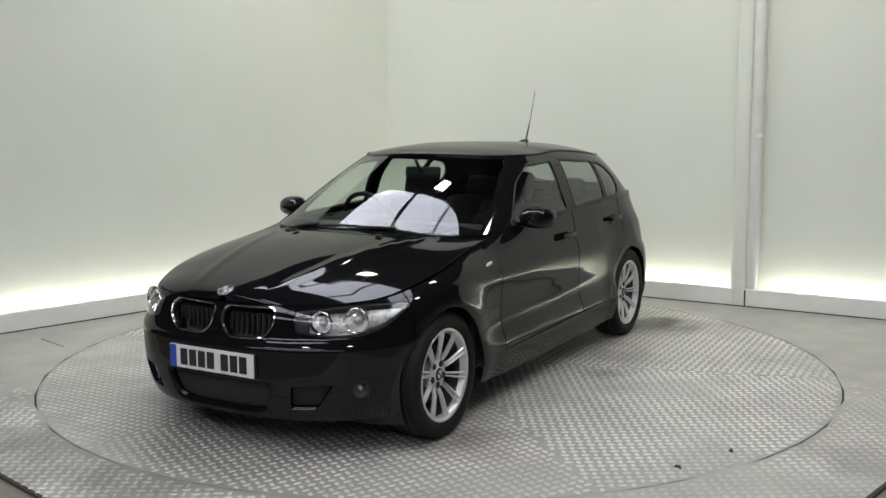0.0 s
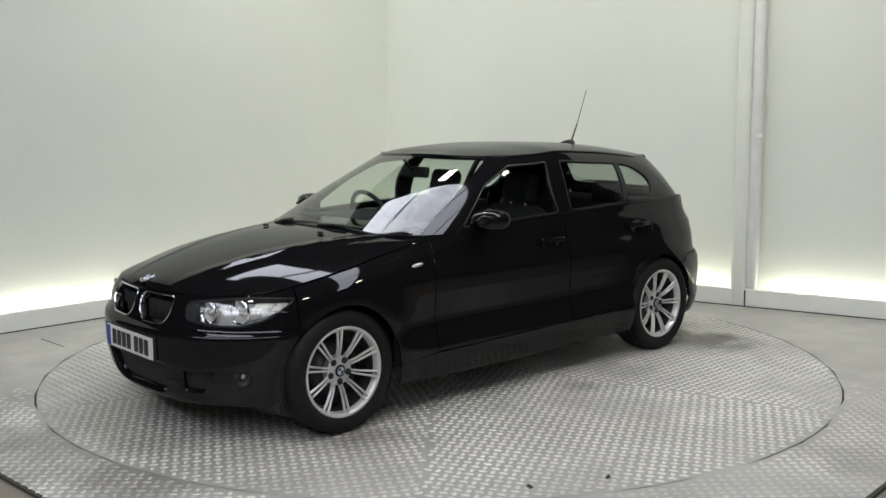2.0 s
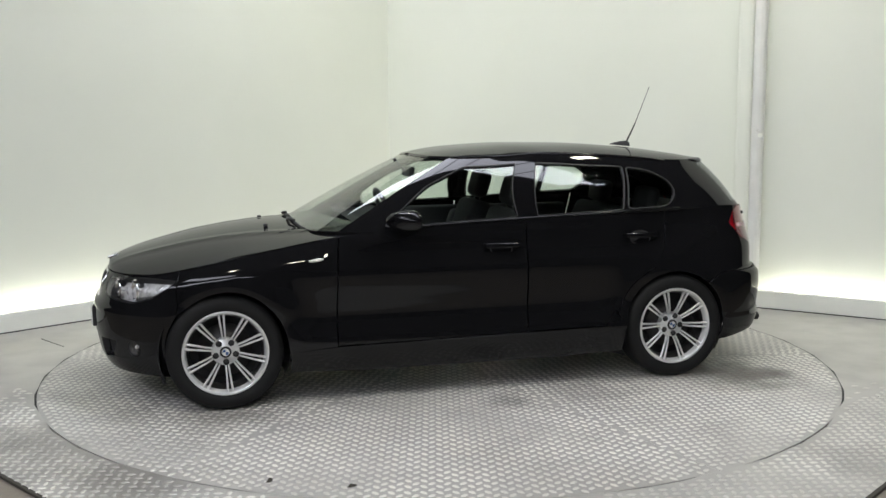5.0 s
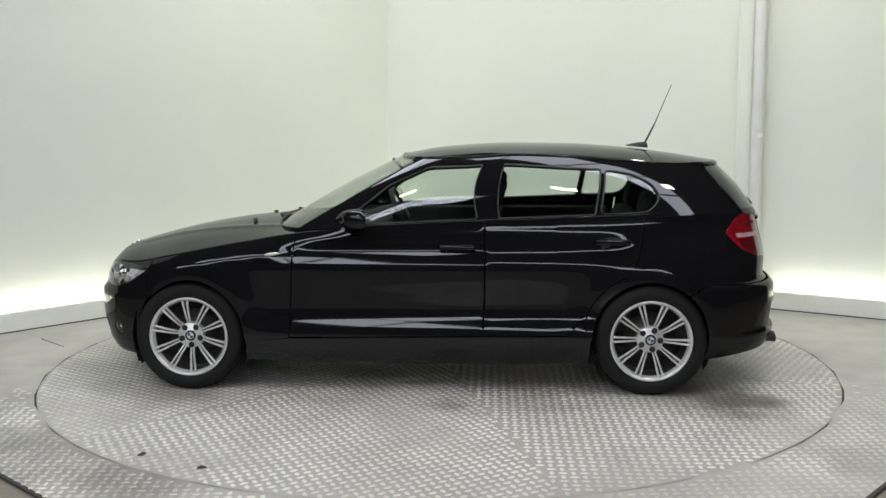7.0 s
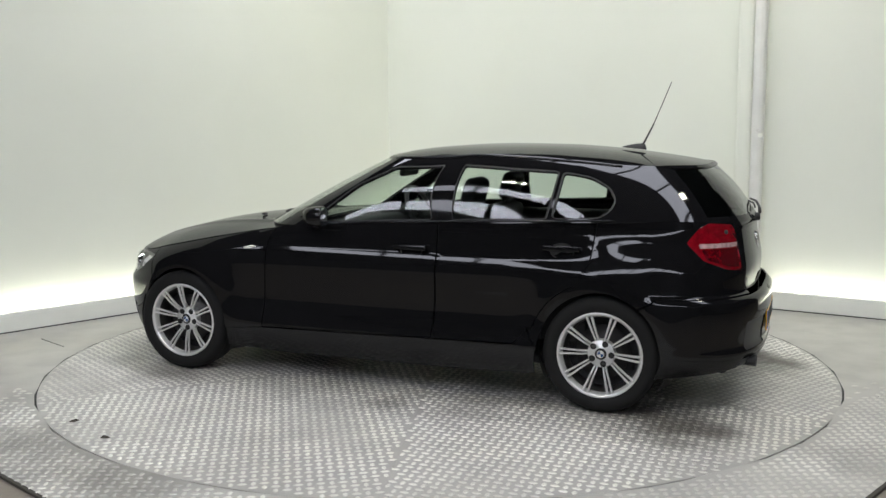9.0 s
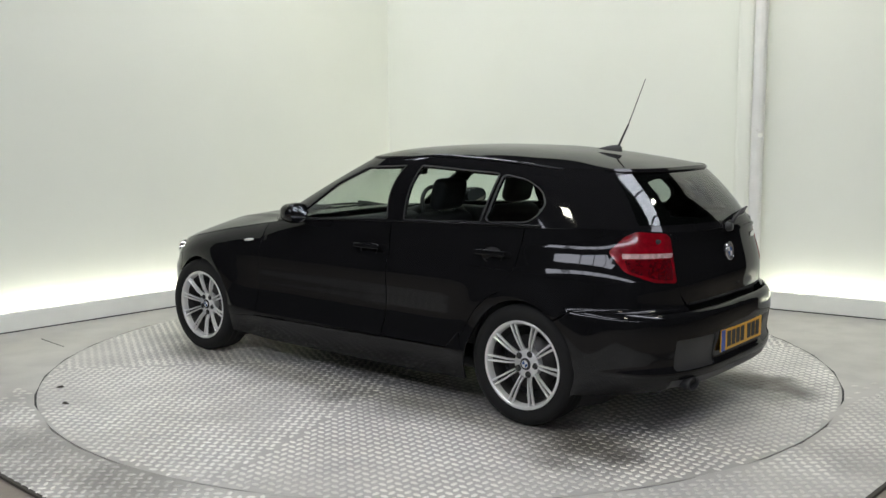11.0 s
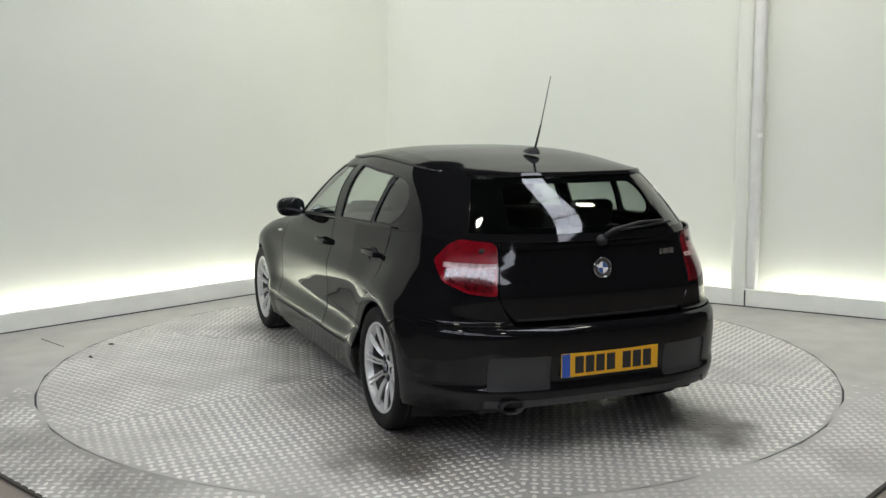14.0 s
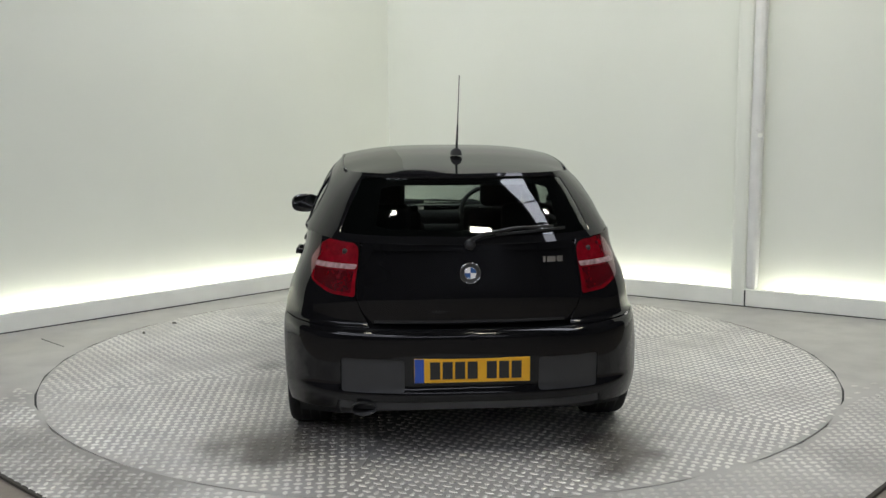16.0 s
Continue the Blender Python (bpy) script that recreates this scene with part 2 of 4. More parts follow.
def rounded(poly, r, seg=5):
    """The outline with its corners rounded."""
    out, n = [], len(poly)
    for i in range(n):
        p, a, b = (Vector(poly[j % n]) for j in (i, i - 1, i + 1))
        da, db = (a - p), (b - p)
        la = min(r, da.length * 0.45, db.length * 0.45)
        s, e = p + da.normalized() * la, p + db.normalized() * la
        out += [tuple((1 - t) ** 2 * s + 2 * t * (1 - t) * p + t * t * e) for t in [k / seg for k in range(seg + 1)]]
    return out


def grow(poly, d):
    """The outline moved outwards by d."""
    n = len(poly)
    area = sum(poly[i][0] * poly[(i + 1) % n][1] - poly[(i + 1) % n][0] * poly[i][1] for i in range(n))
    sign, out = (1 if area > 0 else -1), []
    for i in range(n):
        p, a, b = (Vector(poly[j % n]) for j in (i, i - 1, i + 1))
        u, v = (p - a), (b - p)
        t = (u.normalized() if u.length else u) + (v.normalized() if v.length else v)
        if t.length < 1e-6:
            t = u
        t.normalize()
        out.append((p.x + sign * t.y * d, p.y - sign * t.x * d))
    return out


def patch(name, outline, fn, mat, parent, holes=(), step=0.03, lip=0.010, offset=0.0, label="", mirror=0, sides=1):
    """A skin over a flat outline with holes, carried into space by fn. lip: depth of the turned-in edge.
    mirror 1: the far half is joined to it; sides -1: it is built on the other side of the car."""
    loops = [dense(outline, step)] + [dense(h, step) for h in holes]
    pts, edges = [], []
    for lp in loops:
        k = len(pts)
        pts += lp
        edges += [(k + i, k + (i + 1) % len(lp)) for i in range(len(lp))]
    o = np.array(loops[0])
    gx, gy = np.arange(o[:, 0].min(), o[:, 0].max(), step), np.arange(o[:, 1].min(), o[:, 1].max(), step)
    grid = np.array([(x + (step / 2 if j % 2 else 0), y) for j, y in enumerate(gy) for x in gx])
    if len(grid):
        ok = inside(grid, o)
        for lp in loops[1:]:
            ok &= ~inside(grid, lp)
        near = np.full(len(grid), 9.0)
        for q in np.array(pts):
            near = np.minimum(near, np.hypot(*(grid - q).T))
        grid = grid[ok & (near > step * 0.45)]
        pts = pts + [tuple(g) for g in grid]
    v, e, f, *_ = geometry.delaunay_2d_cdt([Vector(p) for p in pts], edges, [], 0, 1e-6)
    uv = np.array([tuple(p) for p in v])
    cen = np.array([uv[list(t)].mean(0) for t in f])
    ok = inside(cen, o)
    for lp in loops[1:]:
        ok &= ~inside(cen, lp)
    tris = [tuple(t) for t, k in zip(f, ok) if k]
    P = fn(uv[:, 0], uv[:, 1])
    du, dv = fn(uv[:, 0] + 0.004, uv[:, 1]) - fn(uv[:, 0] - 0.004, uv[:, 1]), fn(uv[:, 0], uv[:, 1] + 0.004) - fn(uv[:, 0], uv[:, 1] - 0.004)
    N = np.cross(du, dv)
    N /= np.maximum(np.linalg.norm(N, axis=1), 1e-9)[:, None]
    ref = P - np.array([0, 0, 0.55])
    ref[:, 0] = np.where(np.abs(ref[:, 0]) > 1.2, ref[:, 0] - np.sign(ref[:, 0]) * 1.2, 0)
    if (N * ref).sum() < 0:
        N = -N
    P = P + N * offset
    t0 = np.array(tris)
    fn_n = np.cross(P[t0[:, 1]] - P[t0[:, 0]], P[t0[:, 2]] - P[t0[:, 0]])
    flip = (fn_n * N[t0[:, 0]]).sum(1) < 0
    tris = [t[::-1] if k else t for t, k in zip(tris, flip)]
    verts, norms, faces = list(P), list(N), list(tris)
    if lip:
        count = {}
        for t in tris:
            for a, b in zip(t, t[1:] + t[:1]):
                count[(a, b)] = 1
        for (a, b) in [k for k in count if (k[1], k[0]) not in count]:
            if mirror and abs(P[a][1]) < 1e-3 and abs(P[b][1]) < 1e-3:
                continue
            k = len(verts)
            out = np.cross(P[b] - P[a], N[a])
            out = out / max(np.linalg.norm(out), 1e-9)
            verts += [P[a], P[b], P[b] - N[b] * lip, P[a] - N[a] * lip]
            norms += [N[a] * 0.6 + out * 0.6, N[b] * 0.6 + out * 0.6, out, out]
            faces += [(k, k + 3, k + 2, k + 1)]
    verts, norms = np.array(verts), np.array(norms)
    flipy = np.array([1, -1, 1])
    if sides < 0:
        verts, norms, faces = verts * flipy, norms * flipy, [t[::-1] for t in faces]
    if mirror:
        n = len(verts)
        verts, norms = np.vstack([verts, verts * flipy]), np.vstack([norms, norms * flipy])
        faces = faces + [tuple(i + n for i in t[::-1]) for t in faces]
    return make(name, verts, faces, mat, parent, label, True, normals=norms)


# ---- the room ----
LEFT_AT, LEFT_WAY = Vector((-3.26, 0.78, 0)), Vector((0.697, 0.717, 0)).normalized()
RIGHT_AT, RIGHT_WAY = Vector((1.63, 2.28, 0)), Vector((0.844, -0.537, 0)).normalized()
FRONT_L_AT, FRONT_L_WAY = Vector((-1.96, -2.12, 0)), Vector((0.737, -0.676, 0))
FRONT_R_AT, FRONT_R_WAY = Vector((1.92, -2.29, 0)), Vector((0.684, 0.729, 0))
WALL_HIGH, KERB, SLOT = 3.6, 0.145, 0.15
DISC_R = 2.47


def cross_at(p, d, q, e):
    k = ((q.x - p.x) * e.y - (q.y - p.y) * e.x) / (d.x * e.y - d.y * e.x)
    return p + d * k


CORNER = cross_at(LEFT_AT, LEFT_WAY, RIGHT_AT, RIGHT_WAY)
WEST = cross_at(LEFT_AT, LEFT_WAY, FRONT_L_AT, FRONT_L_WAY)
SOUTH = cross_at(FRONT_L_AT, FRONT_L_WAY, FRONT_R_AT, FRONT_R_WAY)
EAST = cross_at(RIGHT_AT, RIGHT_WAY, FRONT_R_AT, FRONT_R_WAY)


def run_pose(p, way):
    """Local x along the run, local y behind it, z up."""
    return Matrix.Translation(p) @ Matrix.Rotation(math.atan2(way.y, way.x), 4, "Z")


def ground():
    bm = bmesh.new()
    bmesh.ops.create_grid(bm, x_segments=8, y_segments=8, size=30, matrix=pose(0, 0, -0.012))
    tagged(part("ground", bm, CONCRETE, None, smooth=False), "brownish stained concrete workshop floor", "floor", kind="structure")


def wall_run(name, m, length, spans, label):
    """A white wall behind a low plinth, with a light slot between them. spans: stretches of the run that hold a lit tube."""
    w = tagged(new(name), label, "wall", kind="structure")
    w.matrix_world = m
    box("wall_face", pose(length / 2, SLOT + 0.06, WALL_HIGH / 2), (length + 0.4, 0.12, WALL_HIGH), WALL, w, bevel=0)
    box("plinth", pose(length / 2, 0.025, KERB / 2 - 0.006), (length, 0.05, KERB + 0.012), PLINTH, w, "scuffed white painted plinth", bevel=0.004)
    box("foot_gap", pose(length / 2, -0.003, 0.003), (length, 0.010, 0.008), DARKGAP, w, bevel=0)
    for a, b in spans:
        x = a
        while x < b - 0.05:
            e = min(x + 1.22, b)
            lathe("light_tube", [(0.0, x + 0.01), (0.013, x + 0.01), (0.013, e - 0.01), (0.0, e - 0.01)], STRIP, w,
                  pose(0, 0.085, 0.085, 0, 0, -90), 10, "glowing fluorescent tube")
            x = e
    return w


def walls():
    left = (CORNER - Vector((-3.85, 0.17, 0))).length
    m = run_pose(CORNER - LEFT_WAY * left, LEFT_WAY)
    wall_run("wall_left", m, left + 0.1, [(0.05, left)], "white painted studio wall with a lit slot behind its plinth")
    m = run_pose(CORNER, RIGHT_WAY)
    d1, d2 = (Vector((2.45, 1.77, 0)) - CORNER).length, (Vector((2.45, 1.77, 0)) - CORNER).length + 0.125
    right = (Vector((4.25, 0.60, 0)) - CORNER).length
    w = wall_run("wall_right", m, right, [(0.05, d1), (d2 + 0.165, right)], "white painted studio wall with a lit slot behind its plinth")
    box("pillar", pose((d1 + d2) / 2, 0.074, WALL_HIGH / 2), (d2 - d1, 0.152, WALL_HIGH), WALL, w, "white painted pillar", bevel=0.03)
    box("foot_crack", pose(d2 + 0.004, -0.003, 0.07), (0.010, 0.012, 0.14), DARKGAP, w, bevel=0)
    t = thing("cable_trunking", "grey vertical cable trunking with a small fitting, on a white wall", "trunking")
    t.matrix_world = m
    box("channel", pose(d2 + 0.036, 0.080, 1.86), (0.096, 0.11, 3.44), TRUNK, t, bevel=0.03)
    box("clip", pose(d2 + 0.058, 0.038, 1.425), (0.07, 0.025, 0.035), PLINTH, t, "small white clip", bevel=0.005)
    lathe("hook", [(0.0, 0.0), (0.014, 0.0), (0.014, 0.03), (0.0, 0.03)], TRUNK, t, pose(d2 + 0.055, 0.018, 1.462), 12)


def shed():
    """The dark workshop round the studio corner, with rooflights and floodlights."""
    for nm, m, size in (("wall_south", pose(0, -16, 2.5), (18, 0.2, 5.4)), ("wall_west", pose(-8.6, -5, 2.5), (0.2, 22, 5.4)),
                        ("wall_east", pose(8.6, -5, 2.5), (0.2, 22, 5.4)), ("wall_north", pose(0, 6.2, 2.5), (18, 0.2, 5.4))):
        tagged(box(nm, m, size, CEILING, bevel=0), "dark workshop wall", "wall", kind="structure")
    tagged(box("ceiling", pose(0, -5, 5.28), (18, 22.4, 0.12), CEILING, bevel=0), "dark workshop roof lining", "ceiling", kind="structure")


def rooflight(x, y, w, d, panes, rz=0):
    t = thing("rooflight", "long bluish daylight rooflight with dark glazing bars", "rooflight", "rooflights")
    t.matrix_world = pose(x, y, 5.188, 0, 0, rz)
    n = panes
    for i in range(n):
        box("pane", pose((i + 0.5) * w / n - w / 2, 0, 0.0), (w / n - 0.09, d, 0.02), SKY, t, bevel=0)
    for i in range(n + 1):
        box("glazing_bar", pose(i * w / n - w / 2, 0, 0), (0.08, d + 0.1, 0.06), BEAM, t, bevel=0)
    return t


def floodlight(at, target):
    t = thing("floodlight", "bright rectangular floodlight hung under the roof", "floodlight", "floodlights")
    t.matrix_world = look(at, target)
    box("face", pose(0, 0, -0.05), (0.30, 0.22, 0.01), SPOT, t, bevel=0)
    box("housing", pose(0, 0, 0.0), (0.34, 0.26, 0.08), BEAM, t, bevel=0.01)
    inv = t.matrix_world.inverted()
    tube("hanger", [inv @ Vector(at), inv @ Vector((at[0], at[1], 5.225))], 0.012, BEAM, t)
    return t


def lugs_into(verts, faces, ang, keep):
    """Raised lozenges of a chequer plate, flat on top, on a staggered lattice turned by ang."""
    ca, sa = math.cos(ang), math.sin(ang)
    for j, y in enumerate(np.arange(-4.4, 4.4, 0.034)):
        for x in np.arange(-4.4, 4.4, 0.068):
            lx = x + (0.034 if j % 2 else 0)
            wx, wy = ca * lx - sa * y, sa * lx + ca * y
            if not keep(wx, wy):
                continue
            o = ang + (0.75 if j % 2 else -0.75)
            c, s = math.cos(o), math.sin(o)
            k = len(verts)
            for f, h in ((1.0, 0.0), (0.72, 0.0034)):
                for u, v in ((-0.0225, 0), (-0.010, -0.0105), (0.010, -0.0105), (0.0225, 0), (0.010, 0.0105), (-0.010, 0.0105)):
                    verts.append((wx + f * (c * u - s * v), wy + f * (s * u + c * v), h))
            faces += [tuple(range(k + 6, k + 12))] + [(k + i, k + (i + 1) % 6, k + 6 + (i + 1) % 6, k + 6 + i) for i in range(6)]


def apron():
    """The fixed steel plates round the turntable."""
    corners = [WEST + FRONT_L_WAY * 0, SOUTH, EAST, CORNER]
    poly = [(c.x, c.y) for c in corners]
    a = tagged(new("floor"), "worn steel chequer plate floor round the turntable", "floor", kind="structure")
    ring = [(math.cos(t) * (DISC_R + 0.013), math.sin(t) * (DISC_R + 0.013)) for t in np.linspace(0, 2 * math.pi, 145)[:-1]]
    pts = dense(poly, 0.4)
    v = [Vector(p) for p in pts + ring]
    n, k = len(pts), len(ring)
    edges = [(i, (i + 1) % n) for i in range(n)] + [(n + i, n + (i + 1) % k) for i in range(k)]
    vv, _, ff, *_ = geometry.delaunay_2d_cdt(v, edges, [], 0, 1e-6)
    uv = np.array([tuple(p) for p in vv])
    cen = np.array([uv[list(t)].mean(0) for t in ff])
    ok = inside(cen, poly) & (np.hypot(cen[:, 0], cen[:, 1]) > DISC_R + 0.001)
    make("plate", [(p[0], p[1], 0) for p in uv], [tuple(t) for t, o in zip(ff, ok) if o], STEEL, a, smooth=False)
    verts, faces = [], []
    ang = math.atan2(FRONT_R_WAY.y, FRONT_R_WAY.x)
    pa = np.array(poly)

    rnd = random.Random(5)

    def keep(x, y):
        # worn away towards the walls
        return x * x + y * y > (DISC_R + 0.032) ** 2 and y < -0.62 - 0.55 * rnd.random() and inside(np.array([(x, y)]), pa)[0]
    lugs_into(verts, faces, ang, keep)
    tagged(make("raised_lug", verts, faces, LUG, a, "rows of small raised lugs", smooth=False), kind="stuff")
    for p, q in ((WEST, SOUTH), (SOUTH, EAST)):
        mid, d = (p + q) / 2, (q - p)
        box("edge_bar", pose(mid.x, mid.y, -0.004, 0, 0, math.degrees(math.atan2(d.y, d.x))), (d.length, 0.02, 0.014), LEAF, a, bevel=0.002)
    box("plate_joint", pose(-2.76, 0.49, 0.0, 0, 0, -44), (0.36, 0.007, 0.003), DARKGAP, a, bevel=0)
    # the fixed floor's own dark joint, running under the rim
    lathe("rim_gap", [(DISC_R - 0.03, -0.0085), (DISC_R + 0.03, -0.0085)], DARKGAP, a, pose(0, 0, 0, 90), 96)


def turntable():
    t = thing("turntable", "round steel chequer plate turntable in six sectors, carrying the car", "turntable")
    lathe("underframe", [(0.0, 0.009), (DISC_R - 0.03, 0.009), (DISC_R - 0.03, 0.05)], DARKGAP, t, pose(0, 0, 0, -90) , 96)
    for k in range(6):
        a0, a1 = radians(46 + 60 * k), radians(106 + 60 * k)
        mid = (a0 + a1) / 2
        off = Vector((math.cos(mid), math.sin(mid), 0)) * 0.001
        verts = [off] + [Vector((math.cos(a), math.sin(a), 0)) * DISC_R + off * 0 for a in np.linspace(a0 + 0.0003, a1 - 0.0003, 26)]
        n = len(verts)
        low = [v - Vector((0, 0, 0.008)) for v in verts]
        faces = [tuple(range(n))] + [(i, i + n, (i + 1) % n + n, (i + 1) % n) for i in range(n)]
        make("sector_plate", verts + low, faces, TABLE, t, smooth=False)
        lv, lf = [], []

        def keep(x, y):
            r = math.hypot(x, y)
            if r > DISC_R - 0.016 or r < 0.1:
                return False
            d = (math.atan2(y, x) - mid + math.pi) % (2 * math.pi) - math.pi
            return abs(d) < radians(30) - 0.010 / r
        lugs_into(lv, lf, mid, keep)
        tagged(make("raised_lug", lv, lf, TABLELUG, t, "rows of small raised lugs", smooth=False), kind="stuff")
    return t


def dirt(name, turn, x, y, size, ang):
    """A scrap of dirt lying on the turntable."""
    rnd = random.Random(int(x * 100))
    n = 9
    verts = [(math.cos(2 * math.pi * i / n) * size * rnd.uniform(0.6, 1.1), math.sin(2 * math.pi * i / n) * size * 0.45 * rnd.uniform(0.6, 1.2), 0.002) for i in range(n)]
    verts += [(x0 * 0.5, y0 * 0.5, 0.012 * rnd.uniform(0.7, 1.2)) for x0, y0, _ in verts] + [(0, 0, 0.012)]
    faces = [(i, (i + 1) % n, n + (i + 1) % n, n + i) for i in range(n)] + [(n + i, n + (i + 1) % n, 2 * n) for i in range(n)]
    ob = make(name, verts, faces, LEAF, turn)
    ob.matrix_local = pose(x, y, 0.001, 0, 0, ang)
    return ob


ground()
walls()
shed()
apron()
table = turntable()
rooflight(0.92, -0.53, 9.6, 0.97, 7, -45)
rooflight(-2.59, -5.01, 5.1, 0.9, 4, -45)
rooflight(-1.59, -10.01, 15.8, 1.25, 11, -45)
for fx, fy in ((-1.5, -2.7), (3.0, -1.9), (-0.45, 1.6), (2.3, 0.2), (0.9, -4.2)):
    floodlight((fx, fy, 4.5), (fx * 0.5, fy * 0.5 + 1.0, 0.5))


# ---- the car: x forward, y to its left, z up, from the ground between the axles ----
HUB, AXLE = 0.315, 1.33


def quarter(cx, rx, ry, n, front):
    a = np.linspace(0, math.pi / 2, 400) if front else np.linspace(math.pi / 2, 0, 400)
    sx = 1 if front else -1
    return np.stack([cx + sx * rx * np.cos(a).clip(0) ** (2 / n), ry * np.sin(a).clip(0) ** (2 / n)], 1)


def by_length(p, count):
    d = np.r_[0, np.cumsum(np.hypot(*np.diff(p, axis=0).T))]
    t = np.linspace(0, d[-1], count)
    return np.stack([np.interp(t, d, p[:, 0]), np.interp(t, d, p[:, 1])], 1), d[-1]


NOSE, TAIL, WIDE = 2.08, -2.17, 0.87
PLAN = np.vstack([quarter(1.1, NOSE - 1.1, WIDE, 2.7, True), np.stack([np.linspace(1.09, -1.29, 60), np.full(60, WIDE)], 1),
                  quarter(-1.3, -1.3 - TAIL, WIDE, 3.2, False)])
PLAN, ROUND = by_length(PLAN, 2600)
ARC = np.linspace(0, ROUND, 2600)


def along(u):
    """The plan outline at a length u from the nose, mirrored past both ends."""
    sign = np.where(u < 0, -1.0, np.where(u > ROUND, -1.0, 1.0))
    v = np.where(u < 0, -u, np.where(u > ROUND, 2 * ROUND - u, u))
    return np.interp(v, ARC, PLAN[:, 0]), sign * np.interp(v, ARC, PLAN[:, 1])


def u_side(x):
    return float(np.interp(-x, -PLAN[:, 0], ARC))


def u_front(y):
    k = len(ARC) // 3
    return float(np.interp(y, PLAN[:k, 1], ARC[:k]))


def u_rear(y):
    k = 2 * len(ARC) // 3
    return float(np.interp(-y, -PLAN[k:, 1], ARC[k:]))


NOSE_X = pchip([0.15, 0.2, 0.28, 0.42, 0.538, 0.552, 0.58, 0.66, 0.72], [1.95, 2.0, 2.034, 2.055, 2.056, 2.041, 2.021, 2.005, 1.985])
TAIL_X = pchip([0.2, 0.26, 0.34, 0.37, 0.52, 0.60, 0.618, 0.630, 0.640, 0.66, 0.74, 0.9, 1.03], [-2.06, -2.11, -2.135, -2.122, -2.138, -2.134, -2.126, -2.10, -2.068, -2.066, -2.07, -2.045, -2.02])
SIDE_W = pchip([0.15, 0.2, 0.30, 0.335, 0.36, 0.385, 0.41, 0.44, 0.47, 0.51, 0.58, 0.66, 0.70, 0.735, 0.765, 0.795, 0.825, 0.85, 0.88, 0.92, 0.96, 1.05],
               [0.832, 0.853, 0.882, 0.885, 0.882, 0.875, 0.8655, 0.8545, 0.8465, 0.8435, 0.8445, 0.8475, 0.848, 0.8455, 0.8365, 0.826, 0.8145, 0.8115, 0.8105, 0.805, 0.795, 0.78])
END_W = pchip([0.15, 0.2, 0.30, 0.40, 0.52, 0.62, 0.70, 0.76, 0.80, 0.84, 0.90, 0.96, 1.05],
              [0.838, 0.852, 0.870, 0.877, 0.874, 0.866, 0.861, 0.858, 0.852, 0.841, 0.818, 0.796, 0.78])
TOP_Z = pchip([0, u_front(0.35), u_side(1.8), u_side(1.5), u_side(1.3), u_side(1.0), u_side(0.7), u_side(0.5), u_side(-0.4), u_side(-1.35), u_side(-1.75), u_rear(0.5), ROUND],
              [0.716, 0.719, 0.730, 0.780, 0.815, 0.866, 0.915, 0.94, 0.985, 1.015, 1.03, 1.01, 1.0])


def body(u, z):
    """The lower body wrapped round the car."""
    x0, y0 = along(u)
    wf, wr = np.clip((x0 - 1.1) / (NOSE - 1.1), 0, 1), np.clip((-1.3 - x0) / (-1.3 - TAIL), 0, 1)
    x = x0 + wf * (NOSE_X(z) - NOSE) + wr * (TAIL_X(z) - TAIL)
    ends = np.clip((np.abs(x0 + 0.15) - 0.85) / 0.5, 0, 1)
    ends = ends * ends * (3 - 2 * ends)
    w = (SIDE_W(z) * (1 - ends) + END_W(z) * ends) / WIDE
    top = TOP_Z(np.clip(np.abs(u), 0, ROUND))
    roll = np.clip((z - (top - 0.10)) / 0.10, 0, 1.3)
    y = y0 * w * (1 - 0.075 * roll ** 2 * np.clip((x0 - 0.3) / 0.5, 0, 1))
    y = y * (1 - 0.02 * np.clip((x0 - 0.7) / 0.8, 0, 1) * np.clip((0.6 - z) / 0.3, 0, 1))
    for ax in (AXLE, -AXLE):
        r = np.hypot(x - ax, z - HUB)
        y = y + y0 * 0.017 * np.exp(-((r - 0.37) / 0.095) ** 2) * np.clip(np.abs(y0) / WIDE, 0, 1) ** 6
    x = x - wf * 0.02 * roll ** 2
    y = y * (1 - 0.045 * np.clip((-0.8 - x0) / 0.8, 0, 1) * np.clip((z - 0.6) / 0.3, 0, 1))
    return np.stack([x, y, z + 0 * x], -1)


def pt(u, z, n=0.0):
    return Vector(body(np.array([u]), np.array([z]))[0])


HOOD_C = pchip([2.1, 2.0, 1.92, 1.72, 1.41, 1.19, 0.96, 0.5], [0.708, 0.738, 0.772, 0.832, 0.902, 0.934, 0.952, 0.96])


def bonnet(u, r):
    """The bonnet between the wing tops; r is 0.8 at the edge."""
    rr = r / 0.8
    top = TOP_Z(np.clip(np.abs(u), 0, ROUND))
    e = body(u, top)
    zc = np.maximum(HOOD_C(e[..., 0]), top)
    y = e[..., 1] * rr
    crease = 0.007 * np.exp(-((np.abs(y) - (0.20 + 0.30 * np.clip((2.05 - e[..., 0]) / 1.2, 0, 1))) / 0.035) ** 2) * np.clip((2.0 - e[..., 0]) / 0.3, 0, 1)
    z = top + (zc - top) * (1 - np.abs(rr) ** 2.3) + crease
    return np.stack([e[..., 0] - 0.0 * rr, y, z], -1)


